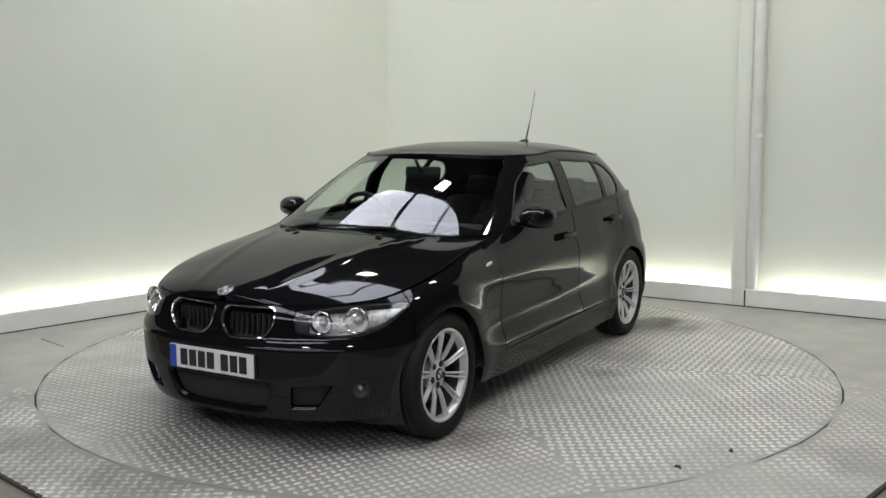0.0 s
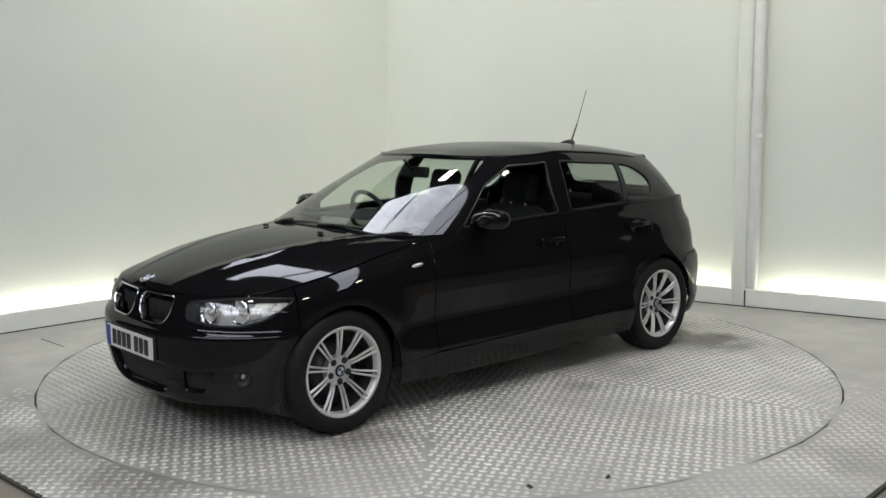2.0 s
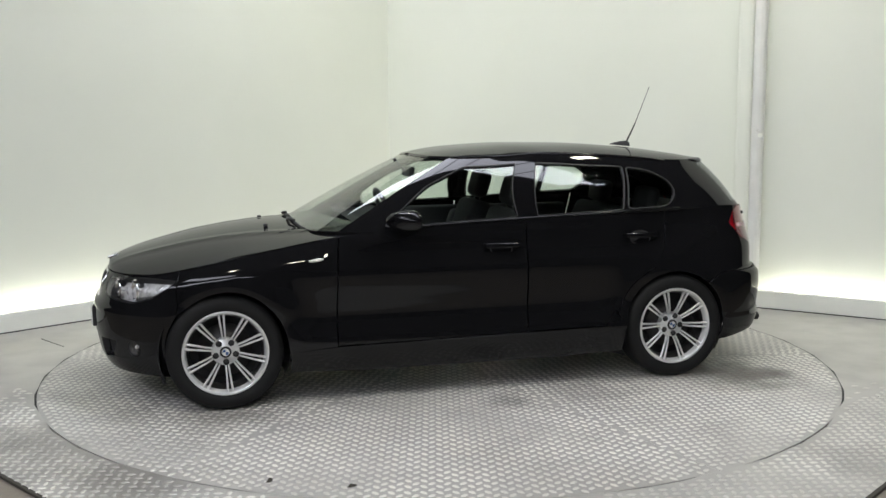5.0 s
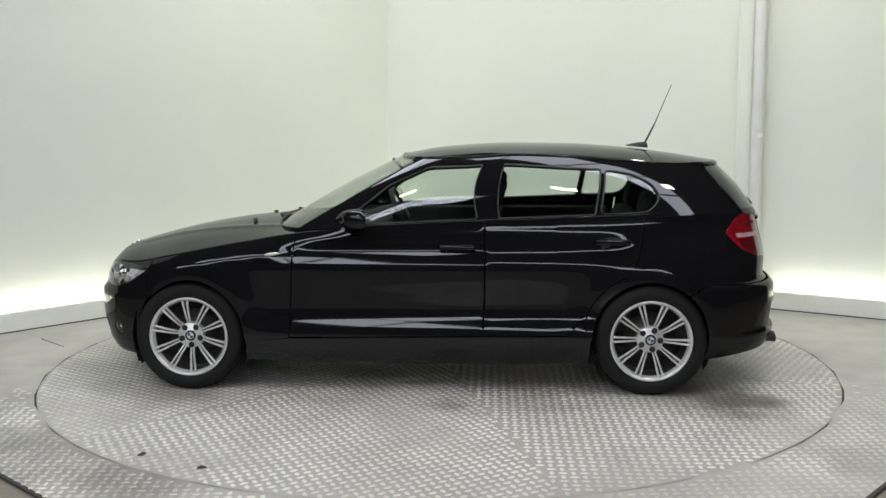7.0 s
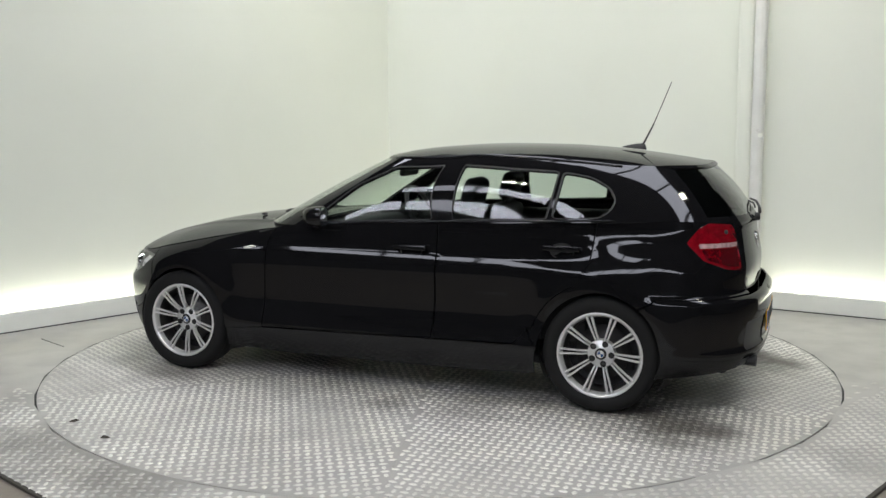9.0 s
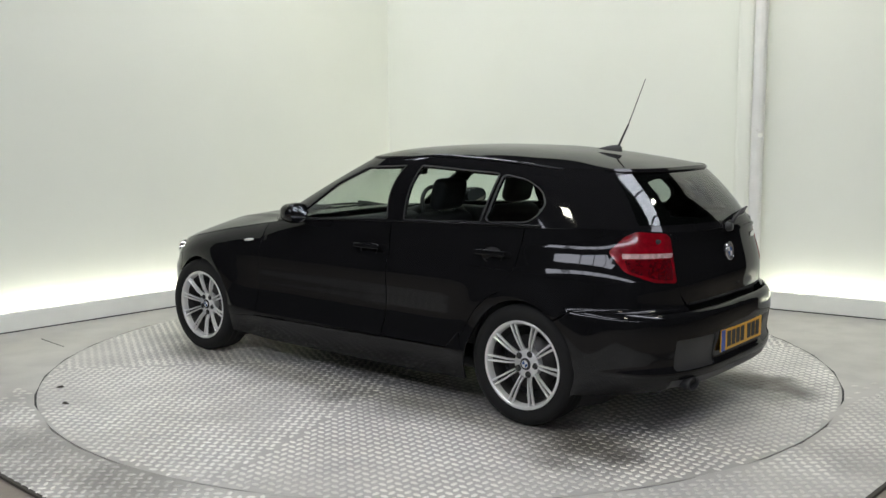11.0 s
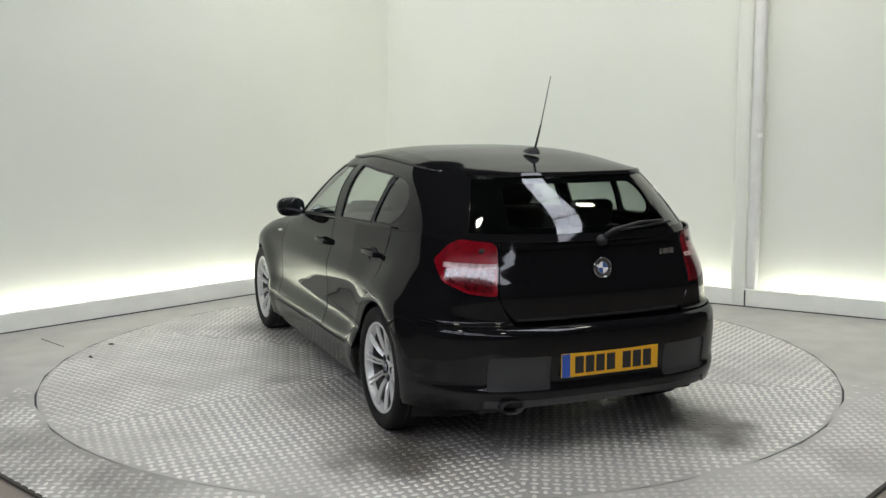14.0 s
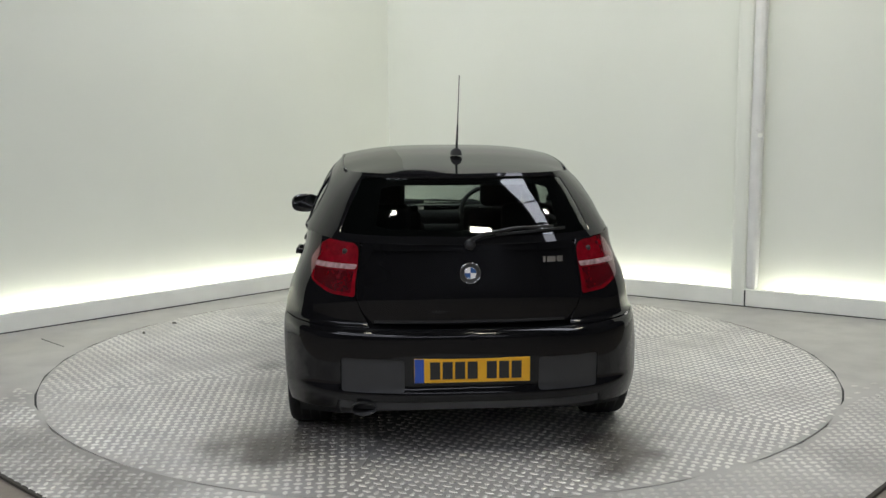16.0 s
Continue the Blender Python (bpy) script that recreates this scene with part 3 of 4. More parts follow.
def ring(front, rear, count=600):
    """A plan outline as a function of 0..3: front corner, side, rear corner."""
    (cx, rx, ry, n), (dx, sx, _, m) = front, rear
    a, _ = by_length(quarter(cx, rx, ry, n, True), count)
    b = np.stack([np.linspace(cx, dx, count), np.full(count, ry)], 1)
    c, _ = by_length(quarter(dx, sx, ry, m, False), count)
    p = np.vstack([a[:-1], b[:-1], c])
    k = np.r_[np.linspace(0, 1, count)[:-1], np.linspace(1, 2, count)[:-1], np.linspace(2, 3, count)]

    def f(u):
        sign = np.where((u < 0) | (u > 3), -1.0, 1.0)
        v = np.where(u < 0, -u, np.where(u > 3, 6 - u, u))
        return np.interp(v, k, p[:, 0]), sign * np.interp(v, k, p[:, 1])
    return f


BASE = ring((0.15, 0.745, 0.787, 3.5), (-0.90, 1.135, 0, 3.2))
RAIL = ring((-0.35, 0.475, 0.578, 3.0), (-0.80, 0.985, 0, 3.5))
RAIL_Z = pchip([0, 0.6, 1.0, 1.5, 2.0, 2.25, 2.5, 3.0], [1.352, 1.343, 1.351, 1.366, 1.358, 1.335, 1.306, 1.302])
SILL_Z = pchip([0, 0.55, 0.8, 1.0, 1.5, 2.0, 2.2, 2.45, 2.6, 3.0], [0.945, 0.935, 0.94, 0.955, 0.980, 1.000, 1.012, 1.020, 1.01, 1.0])
US, TS = 1.15, 0.45


def cabin(a, b):
    """The glasshouse, from the waist to the roof's edge."""
    u, t = a / US, b / TS
    v = np.where(u < 0, -u, np.where(u > 3, 6 - u, u))
    x0, y0 = BASE(u)
    x1, y1 = RAIL(u)
    z0, z1 = SILL_Z(v), RAIL_Z(v)
    bow = np.sin(np.pi * np.clip(t, -0.2, 1.2))
    x = x0 + (x1 - x0) * t
    z = z0 + (z1 - z0) * t
    side = np.clip((v - 0.35) / 0.7, 0, 1) * np.clip((2.9 - v) / 1.1, 0, 1)
    side = side * side * (3 - 2 * side)
    fr, bk = np.clip(1 - v, 0, 1), np.clip(v - 2, 0, 1)
    z = z + 0.012 * bow * fr + 0.012 * bow * bk
    x = x + 0.012 * bow * fr - 0.02 * bow * bk
    # upright by the waist, curling in towards the roof's edge
    y = y0 + (y1 - y0) * (t + side * (0.55 * t + 0.45 * np.clip(t, 0, 1.2) ** 4 - t))
    return np.stack([x, y, z], -1)


ROOF_C = pchip([0.2, 0.10, -0.02, -0.16, -0.52, -0.88, -1.24, -1.6, -1.8], [1.345, 1.354, 1.376, 1.393, 1.411, 1.407, 1.384, 1.338, 1.303])


def roof(a, r):
    u = a / US
    v = np.where(u < 0, -u, np.where(u > 3, 6 - u, u))
    x, y = RAIL(u)
    ze = RAIL_Z(v)
    rr = r / 0.55
    zc = np.maximum(ROOF_C(x), ze)
    return np.stack([x, y * rr, ze + (zc - ze) * (1 - np.abs(rr) ** 3.2)], -1)


def cab(x, z):
    """The cabin's own coordinates of a side point (x, z)."""
    p = np.array([(1.5 - (x + 0.5) / 1.6) * US, 0.5 * TS])
    p[1] = (z - 0.98) / 0.36 * TS
    for _ in range(14):
        f = cabin(p[:1], p[1:])[0][[0, 2]] - (x, z)
        du = (cabin(p[:1] + 1e-3, p[1:])[0][[0, 2]] - (x, z) - f) / 1e-3
        dt = (cabin(p[:1], p[1:] + 1e-3)[0][[0, 2]] - (x, z) - f) / 1e-3
        d = np.linalg.solve(np.array([du, dt]).T, -f)
        p = p + np.clip(d, -0.2, 0.2)
    return tuple(p)


def side(poly):
    """Side points (x, z) as outline on the lower body."""
    return [(u_side(x), z) for x, z in poly]


def arch(ax, r, a0, a1, n=26):
    return [(ax + r * math.cos(a), HUB + r * math.sin(a)) for a in np.linspace(radians(a0), radians(a1), n)]


def top_line(u0, u1, n=24, drop=0.0):
    return [(u, float(TOP_Z(u)) - drop) for u in np.linspace(u0, u1, n)]


def frame_at(u, z, s=1, out=0.0):
    """A pose on the lower body: local y points out of the skin, z up along it."""
    p, du, dz = pt(u, z), pt(u + 0.01, z) - pt(u - 0.01, z), pt(u, z + 0.01) - pt(u, z - 0.01)
    n = du.cross(dz).normalized()
    if n.y * 1 + n.x * (1 if p.x > 1.5 else -1 if p.x < -1.5 else 0) < 0:
        n = -n
    z_ax = (dz - n * dz.dot(n)).normalized()
    x_ax = n.cross(z_ax)
    m = Matrix((x_ax, n, z_ax)).transposed().to_4x4()
    m.translation = p + n * out
    if s < 0:
        f = Matrix.Diagonal((1, -1, 1, 1))
        m = f @ m @ Matrix.Diagonal((-1, 1, 1, 1))
        m = Matrix.Translation((p.x + n.x * out, -(p.y + n.y * out), p.z + n.z * out)) @ m.to_3x3().to_4x4()
    return m


def tail_lamp(car, outline, s):
    lamp_ = patch("tail_lamp", outline, body, REDLAMP, car, sides=s, offset=0.002, lip=0.02, step=0.02, label="red tail lamp with a clear band")
    patch("lamp_bowl", outline, body, DARKGAP, lamp_, sides=s, offset=-0.025, lip=0, step=0.03)
    us = [p[0] for p in outline]
    u0, u1 = min(us), max(us)
    band = rounded([(u0 + 0.075, 0.888), (u1 - 0.03, 0.888), (u1 - 0.026, 0.909), (u0 + 0.07, 0.911)], 0.006)
    patch("clear_band", band, body, CLEARLAMP, lamp_, sides=s, offset=0.0045, lip=0.003, step=0.02, label="clear indicator band")
    foot = rounded([(u0 + 0.085, 0.882), (u1 - 0.034, 0.882), (u1 - 0.022, 0.782), (u1 - 0.12, 0.79), (u0 + 0.115, 0.83)], 0.012)
    patch("lower_lens", foot, body, DEEPRED, lamp_, sides=s, offset=0.0040, lip=0.003, step=0.02, label="deeper red lower lens")


def head_lamp(car, outline, s):
    cover = patch("headlamp", outline, body, LENS, car, sides=s, offset=-0.001, lip=0, step=0.025, label="clear headlamp with round chrome reflectors")
    patch("lamp_back", outline, body, LAMPSILVER, cover, sides=s, offset=-0.045, lip=0, step=0.03)
    patch("lamp_rim", grow(outline, 0.002), body, TRIM, cover, [grow(outline, -0.008)], sides=s, offset=-0.004, lip=0.06, step=0.03)
    for y, z, r in ((0.535, 0.655, 0.050), (0.668, 0.662, 0.056)):
        m = frame_at(u_front(y), z, s, -0.028)
        m = Matrix.Translation(m.translation) @ Matrix.Rotation(radians(-90 + s * 14), 4, "Z")
        lathe("reflector", [(0.004, -0.05), (r * 0.5, -0.045), (r * 0.85, -0.02), (r, 0.012), (r * 1.06, 0.013), (r * 1.08, 0.0)], CHROME, cover, m, 28, "round chrome reflector")
        lathe("bulb_lens", [(0.0, 0.004), (r * 0.28, -0.002), (r * 0.42, -0.018), (r * 0.42, -0.03)], AMBER, cover, m, 20)
    inner = rounded([(u_front(0.425), 0.69), (u_front(0.485), 0.70), (u_front(0.478), 0.595), (u_front(0.425), 0.607)], 0.01)
    patch("lamp_bezel", inner, body, GREYTRIM, cover, sides=s, offset=-0.012, lip=0.05, step=0.03)
    flute = rounded([(u_side(1.80), 0.708), (u_side(1.65), 0.705), (u_side(1.675), 0.68), (u_side(1.76), 0.628), (u_side(1.84), 0.612)], 0.015)
    patch("indicator", flute, body, LAMPSILVER, cover, sides=s, offset=-0.03, lip=0.03, step=0.02, label="silvered indicator bowl")


def front_bits(car, s, kidney, duct, fog, fog_u, fog_z):
    k = patch("kidney_grille", grow(kidney, 0.001), body, CHROME, car, [grow(kidney, -0.0045)], sides=s, offset=0.004, lip=0.014, step=0.02, label="chrome framed black kidney grille")
    patch("grille_back", kidney, body, DARKGAP, k, sides=s, offset=-0.075, lip=0, step=0.03)
    us = [p[0] for p in kidney]
    for i in range(9):
        u = min(us) + 0.025 + (max(us) - min(us) - 0.045) * i / 8
        zs = (0.585 if i < 7 else 0.61, 0.694)
        a, b = frame_at(u, zs[0], s, -0.055).translation, frame_at(u, zs[1], s, -0.055).translation
        bm = bmesh.new()
        box_into(bm, Matrix.Translation((a + b) / 2), (0.03, 0.005, (b - a).length), 0.0015, 1)
        part("slat", bm, DARKGAP, k)
    patch("side_duct", duct, body, DARKGAP, car, sides=s, offset=-0.04, lip=0, step=0.04)
    m = frame_at(fog_u, fog_z, s, -0.012)
    lathe("fog_surround", [(0.036, -0.02), (0.038, 0.006), (0.044, 0.008), (0.050, 0.002), (0.050, -0.02)], TRIM, car, m, 24)
    f = lathe("fog_lamp", [(0.0, -0.03), (0.012, -0.028), (0.026, -0.014), (0.035, 0.004), (0.0365, 0.004), (0.0365, -0.03)], DISC, car, m, 24, "round fog lamp")
    lathe("fog_bulb", [(0.0, 0.0), (0.008, -0.004), (0.011, -0.014), (0.011, -0.026)], AMBER, f, m, 16, "clear bulb")
    lathe("fog_lens", [(0.0, 0.014), (0.02, 0.012), (0.036, 0.006)], LENS, f, m, 24)
    m = frame_at(u_side(0.83), 0.80, s, 0.003)
    lathe("side_repeater", [(0.0, 0.006), (0.02, 0.0055), (0.036, 0.003), (0.044, -0.003)], AMBER, car, m @ pose(0, 0, 0, 0, s * 8, 0) @ Matrix.Diagonal((0.98, 1, 0.22, 1)), 24, "clear leaf-shaped side repeater lamp")


def door_handle(door, x, z, s):
    m = frame_at(u_side(x), z, s, 0.0)
    cup = lathe("handle_recess", [(0.0, 0.0), (0.04, 0.001), (0.046, 0.003)], DARKGAP, door, m @ Matrix.Diagonal((1.5, 1, 0.95, 1)), 20)
    bm = bmesh.new()
    box_into(bm, m @ pose(0.0, 0.030, 0.012), (0.20, 0.016, 0.030), 0.007, 3)
    box_into(bm, m @ pose(-0.085, 0.012, 0.012), (0.03, 0.036, 0.026), 0.006)
    box_into(bm, m @ pose(0.085, 0.012, 0.012), (0.03, 0.036, 0.026), 0.006)
    part("handle", bm, PAINT, door, "black bow door handle")


def door_mirror(car, s):
    """A shell of ellipse rings, with the glass set into its rear face."""
    c = Vector((0.340, 0.878 * s, 1.004))
    n, verts, faces = 20, [], []
    for dx, k in ((-0.055, 0.90), (-0.05, 0.97), (-0.02, 1.0), (0.03, 0.92), (0.065, 0.72), (0.085, 0.42), (0.092, 0.05)):
        for i in range(n):
            a = 2 * math.pi * i / n
            verts.append(c + Vector((dx - 0.02 * math.cos(a) * 1, s * 0.094 * k * abs(math.cos(a)) ** 0.75 * (1 if math.cos(a) > 0 else -1), 0.062 * k * abs(math.sin(a)) ** 0.8 * (1 if math.sin(a) > 0 else -1))))
    for r in range(6):
        for i in range(n):
            j = (i + 1) % n
            f = (r * n + i, r * n + j, (r + 1) * n + j, (r + 1) * n + i)
            faces.append(f if s < 0 else f[::-1])
    mir = make("door_mirror", verts, faces, PAINT, car, "glossy black door mirror")
    gv = [c + Vector((-0.052 - 0.02 * math.cos(a), s * 0.084 * abs(math.cos(a)) ** 0.75 * (1 if math.cos(a) > 0 else -1), 0.054 * abs(math.sin(a)) ** 0.8 * (1 if math.sin(a) > 0 else -1))) for a in np.linspace(0, 2 * math.pi, 25)[:-1]]
    gf = [tuple(range(24))]
    make("mirror_glass", gv, gf if s > 0 else [gf[0][::-1]], MIRRORGLASS, mir, "silvered mirror glass", smooth=False)
    bm = bmesh.new()
    box_into(bm, pose(0.372, 0.81 * s, 0.972, s * 12, 0, 0), (0.055, 0.08, 0.026), 0.010)
    part("mirror_arm", bm, PAINT, mir)


def wheel_parts(w):
    """Local y points outwards; the wheel's middle plane is y = 0."""
    lathe("tyre", [(0.222, -0.092), (0.245, -0.105), (0.275, -0.108), (0.300, -0.098), (0.312, -0.078), (0.3145, -0.03), (0.3145, 0.03), (0.312, 0.078),
                   (0.303, 0.097), (0.288, 0.104), (0.282, 0.107), (0.262, 0.107), (0.246, 0.103), (0.233, 0.093), (0.226, 0.09)], RUBBER, w, steps=64, label="black low-profile tyre")
    for k in (-0.045, 0.0, 0.045):
        lathe("tread_groove", [(0.3150, k - 0.004), (0.3150, k + 0.004)], DARKGAP, w, steps=48)
    lathe("rim", [(0.206, 0.058), (0.214, 0.088), (0.222, 0.096), (0.231, 0.096), (0.233, 0.090), (0.228, 0.084)], ALLOY, w, steps=64, label="silver alloy rim")
    lathe("rim_barrel", [(0.222, -0.09), (0.20, -0.085), (0.195, 0.03), (0.206, 0.058)], DISC, w, steps=64, label="dark grey inner barrel")
    for k in range(10):
        a = 36 * k + 5
        bm = bmesh.new()
        for sgn in (-1, 1):
            rings = []
            for r, off, wd, yy, dp in ((0.073, 0.0072, 0.0046, 0.054, 0.018), (0.11, 0.0086, 0.0050, 0.070, 0.014), (0.17, 0.0112, 0.0058, 0.083, 0.012), (0.214, 0.0134, 0.0066, 0.090, 0.012)):
                cx = sgn * off
                rings.append([bm.verts.new(Matrix.Rotation(radians(a), 3, "Y") @ Vector((cx + q * wd, yy + h, r))) for q, h in ((-1, -dp), (-1, -0.004), (-0.45, 0.0), (0.45, 0.0), (1, -0.004), (1, -dp))])
            for p, q in zip(rings, rings[1:]):
                for i in range(6):
                    j = (i + 1) % 6
                    bm.faces.new((p[i], p[j], q[j], q[i]))
        bmesh.ops.recalc_face_normals(bm, faces=bm.faces)
        part("double_spoke", bm, ALLOY, w, smooth=False)
    lathe("hub", [(0.0, 0.052), (0.034, 0.052), (0.038, 0.046), (0.070, 0.050), (0.076, 0.042), (0.076, 0.0)], ALLOY, w, steps=40)
    cap = lathe("hub_cap", [(0.0, 0.061), (0.026, 0.060), (0.031, 0.055), (0.034, 0.050)], BADGEWHITE, w, steps=28, label="round hub cap with blue and white quarters")
    for k in range(2):
        lathe("badge_quarter", [(0.0, 0.0625), (0.0170, 0.0618)], BADGEBLUE, cap, pose(0, 0, 0, 0, 90 * k * 2, 0), 8, sweep=90)
    lathe("cap_ring", [(0.0205, 0.0617), (0.027, 0.0612), (0.0315, 0.056)], DARKGAP, cap, steps=28)
    for k in range(5):
        m = pose(0, 0, 0, 0, 72 * k + 20, 0) @ pose(0.0565, 0.0, 0)
        lathe("wheel_bolt", [(0.0, 0.0535), (0.0155, 0.0535), (0.0175, 0.0480)], DARKGAP, w, m, 12)
    lathe("brake_disc", [(0.05, 0.005), (0.075, 0.012), (0.08, 0.0), (0.146, 0.0), (0.146, -0.02)], DISC, w, steps=40, label="grey iron brake disc")
    lathe("wheel_inner", [(0.03, -0.04), (0.197, -0.04)], DARKGAP, w, steps=32)
    return w


def roundel(parent, m, r, label):
    b = lathe("badge", [(r, 0.0), (r, 0.004), (r * 0.93, 0.0055), (r * 0.9, 0.004), (0.0, 0.004)], PLATEINK, parent, m, 32, label)
    lathe("chrome_ring", [(r * 1.02, 0.0), (r * 1.02, 0.006), (r * 0.95, 0.0065), (r * 0.95, 0.003)], CHROME, b, m, 32)
    lathe("inner_ring", [(r * 0.62, 0.0045), (r * 0.60, 0.0060), (r * 0.56, 0.0060), (r * 0.55, 0.0045)], CHROME, b, m, 28)
    for k in range(4):
        lathe("badge_quarter", [(0.0, 0.0055), (r * 0.56, 0.0055)], BADGEBLUE if k % 2 else BADGEWHITE, b, m @ pose(0, 0, 0, 0, 90 * k, 0), 8, sweep=90)
    return b


def number_plate(car, m, mat, label):
    """Local x across, y out, z up. The characters are plain bars."""
    bm = bmesh.new()
    box_into(bm, m, (0.520, 0.008, 0.111), 0.003)
    p = part("number_plate", bm, mat, car, label, smooth=False)
    box("blue_band", m @ pose(0.2375, 0.0045, 0), (0.042, 0.003, 0.108), PLATEBLUE, p, bevel=0.001)
    x = 0.190
    for i in range(7):
        wd = 0.045
        if i == 4:
            x -= 0.030
        box("character_bar", m @ pose(x - wd / 2, 0.0045, 0), (wd, 0.003, 0.079), PLATEINK, p, bevel=0.001)
        x -= wd + 0.011
    return p


def seat(car, x, y, name="front_seat"):
    bm = bmesh.new()
    box_into(bm, pose(x, y, 0.40, 0, -8, 0), (0.50, 0.50, 0.16), 0.05, 3)
    for dy in (-0.22, 0.22):
        box_into(bm, pose(x, y + dy, 0.46, 0, -8, 0), (0.44, 0.08, 0.12), 0.035, 3)
    s = part(name, bm, SEATCLOTH, car, "black cloth car seat with a tall headrest")
    bm = bmesh.new()
    box_into(bm, pose(x - 0.33, y, 0.72, 0, -20, 0), (0.14, 0.46, 0.62), 0.055, 3)
    for dy in (-0.21, 0.21):
        box_into(bm, pose(x - 0.31, y + dy, 0.70, 0, -20, 0), (0.17, 0.09, 0.46), 0.04, 3)
    part("backrest", bm, SEATCLOTH, s)
    bm = bmesh.new()
    box_into(bm, pose(x - 0.455, y, 1.125, 0, -16, 0), (0.095, 0.26, 0.19), 0.045, 4)
    part("headrest", bm, SEATCLOTH, s)
    for dy in (-0.06, 0.06):
        tube("headrest_post", [(x - 0.43, y + dy, 0.98), (x - 0.45, y + dy, 1.06)], 0.006, CHROME, s)


def cabin_inside(car):
    bm = bmesh.new()
    box_into(bm, pose(-0.35, 0, 0.24), (2.3, 1.46, 0.06), 0.02)
    part("cabin_floor", bm, INSIDE, car)
    bm = bmesh.new()
    box_into(bm, pose(0.70, 0, 0.58), (0.06, 1.40, 0.66), 0.02)
    part("bulkhead", bm, INSIDE, car)
    bm = bmesh.new()
    box_into(bm, pose(-1.93, 0, 0.46), (0.06, 1.2, 0.5), 0.02)
    part("boot_wall", bm, INSIDE, car)
    bm = bmesh.new()
    box_into(bm, pose(0.48, 0, 0.84, 0, 6, 0), (0.50, 1.46, 0.17), 0.06, 4)
    box_into(bm, pose(0.34, -0.36, 0.92, 0, 14, 0), (0.20, 0.40, 0.09), 0.04, 4)
    box_into(bm, pose(0.30, 0, 0.66), (0.22, 0.40, 0.40), 0.05, 3)
    part("dashboard", bm, INSIDE, car, "black moulded dashboard")
    for s in (1, -1):
        bm = bmesh.new()
        box_into(bm, pose(-0.35, 0.728 * s, 0.65, s * 1, 0, 0), (1.75, 0.05, 0.60), 0.02)
        box_into(bm, pose(-0.35, 0.69 * s, 0.74), (1.6, 0.06, 0.06), 0.02)
        part("door_lining", bm, INSIDE, car)
        bm = bmesh.new()
        box_into(bm, pose(-1.50, 0.60 * s, 0.70), (0.42, 0.12, 0.52), 0.03)
        part("boot_lining", bm, INSIDE, car)
        bm = bmesh.new()
        box_into(bm, pose(0.76, 0.785 * s, 0.53), (0.40, 0.03, 0.50), 0.01)
        part("inner_wing", bm, DARKGAP, car)
        seat(car, 0.0, 0.36 * s)
    bm = bmesh.new()
    box_into(bm, pose(-0.92, 0, 0.42, 0, -8, 0), (0.50, 1.25, 0.18), 0.06, 3)
    b = part("rear_bench", bm, SEATCLOTH, car, "black cloth rear bench with three headrests")
    bm = bmesh.new()
    box_into(bm, pose(-1.24, 0, 0.70, 0, -22, 0), (0.16, 1.22, 0.58), 0.055, 3)
    part("bench_back", bm, SEATCLOTH, b)
    for y in (-0.36, 0.36):
        bm = bmesh.new()
        box_into(bm, pose(-1.36, y, 1.055, 0, -14, 0), (0.09, 0.25, 0.15), 0.04, 4)
        part("headrest", bm, SEATCLOTH, b)
    bm = bmesh.new()
    box_into(bm, pose(-1.68, 0, 0.965), (0.52, 1.15, 0.025), 0.01)
    part("parcel_shelf", bm, INSIDE, car)
    bm = bmesh.new()
    box_into(bm, pose(-0.62, 0, 1.335, 0, 0.5, 0), (1.15, 0.90, 0.02), 0.008)
    part("headlining", bm, INSIDE, car)
    # steering wheel on the car's right
    m = pose(0.20, -0.36, 0.93, 0, 0, -90) @ pose(0, 0, 0, -24, 0, 0)
    ring_pts = [(0.183 + 0.015 * math.cos(a), 0.015 * math.sin(a)) for a in np.linspace(0, 2 * math.pi, 11)[:-1]]
    st = lathe("steering_wheel", ring_pts, TRIM, car, m, 36, "black leather steering wheel", closed=True)
    bm = bmesh.new()
    box_into(bm, m @ pose(0, 0.01, 0), (0.34, 0.03, 0.05), 0.012)
    box_into(bm, m @ pose(0, 0.01, -0.09), (0.05, 0.03, 0.17), 0.012)
    box_into(bm, m @ pose(0, 0.0, 0), (0.15, 0.06, 0.12), 0.025, 3)
    part("wheel_spokes", bm, TRIM, st)
    # mirror inside
    bm = bmesh.new()
    box_into(bm, pose(0.13, 0.0, 1.235, 0, -8, 0), (0.035, 0.25, 0.07), 0.016, 4)
    mi = part("interior_mirror", bm, TRIM, car, "black interior mirror")
    tube("mirror_stalk", [(0.15, 0, 1.24), (0.20, 0, 1.29), (0.22, 0, 1.315)], 0.010, TRIM, mi)


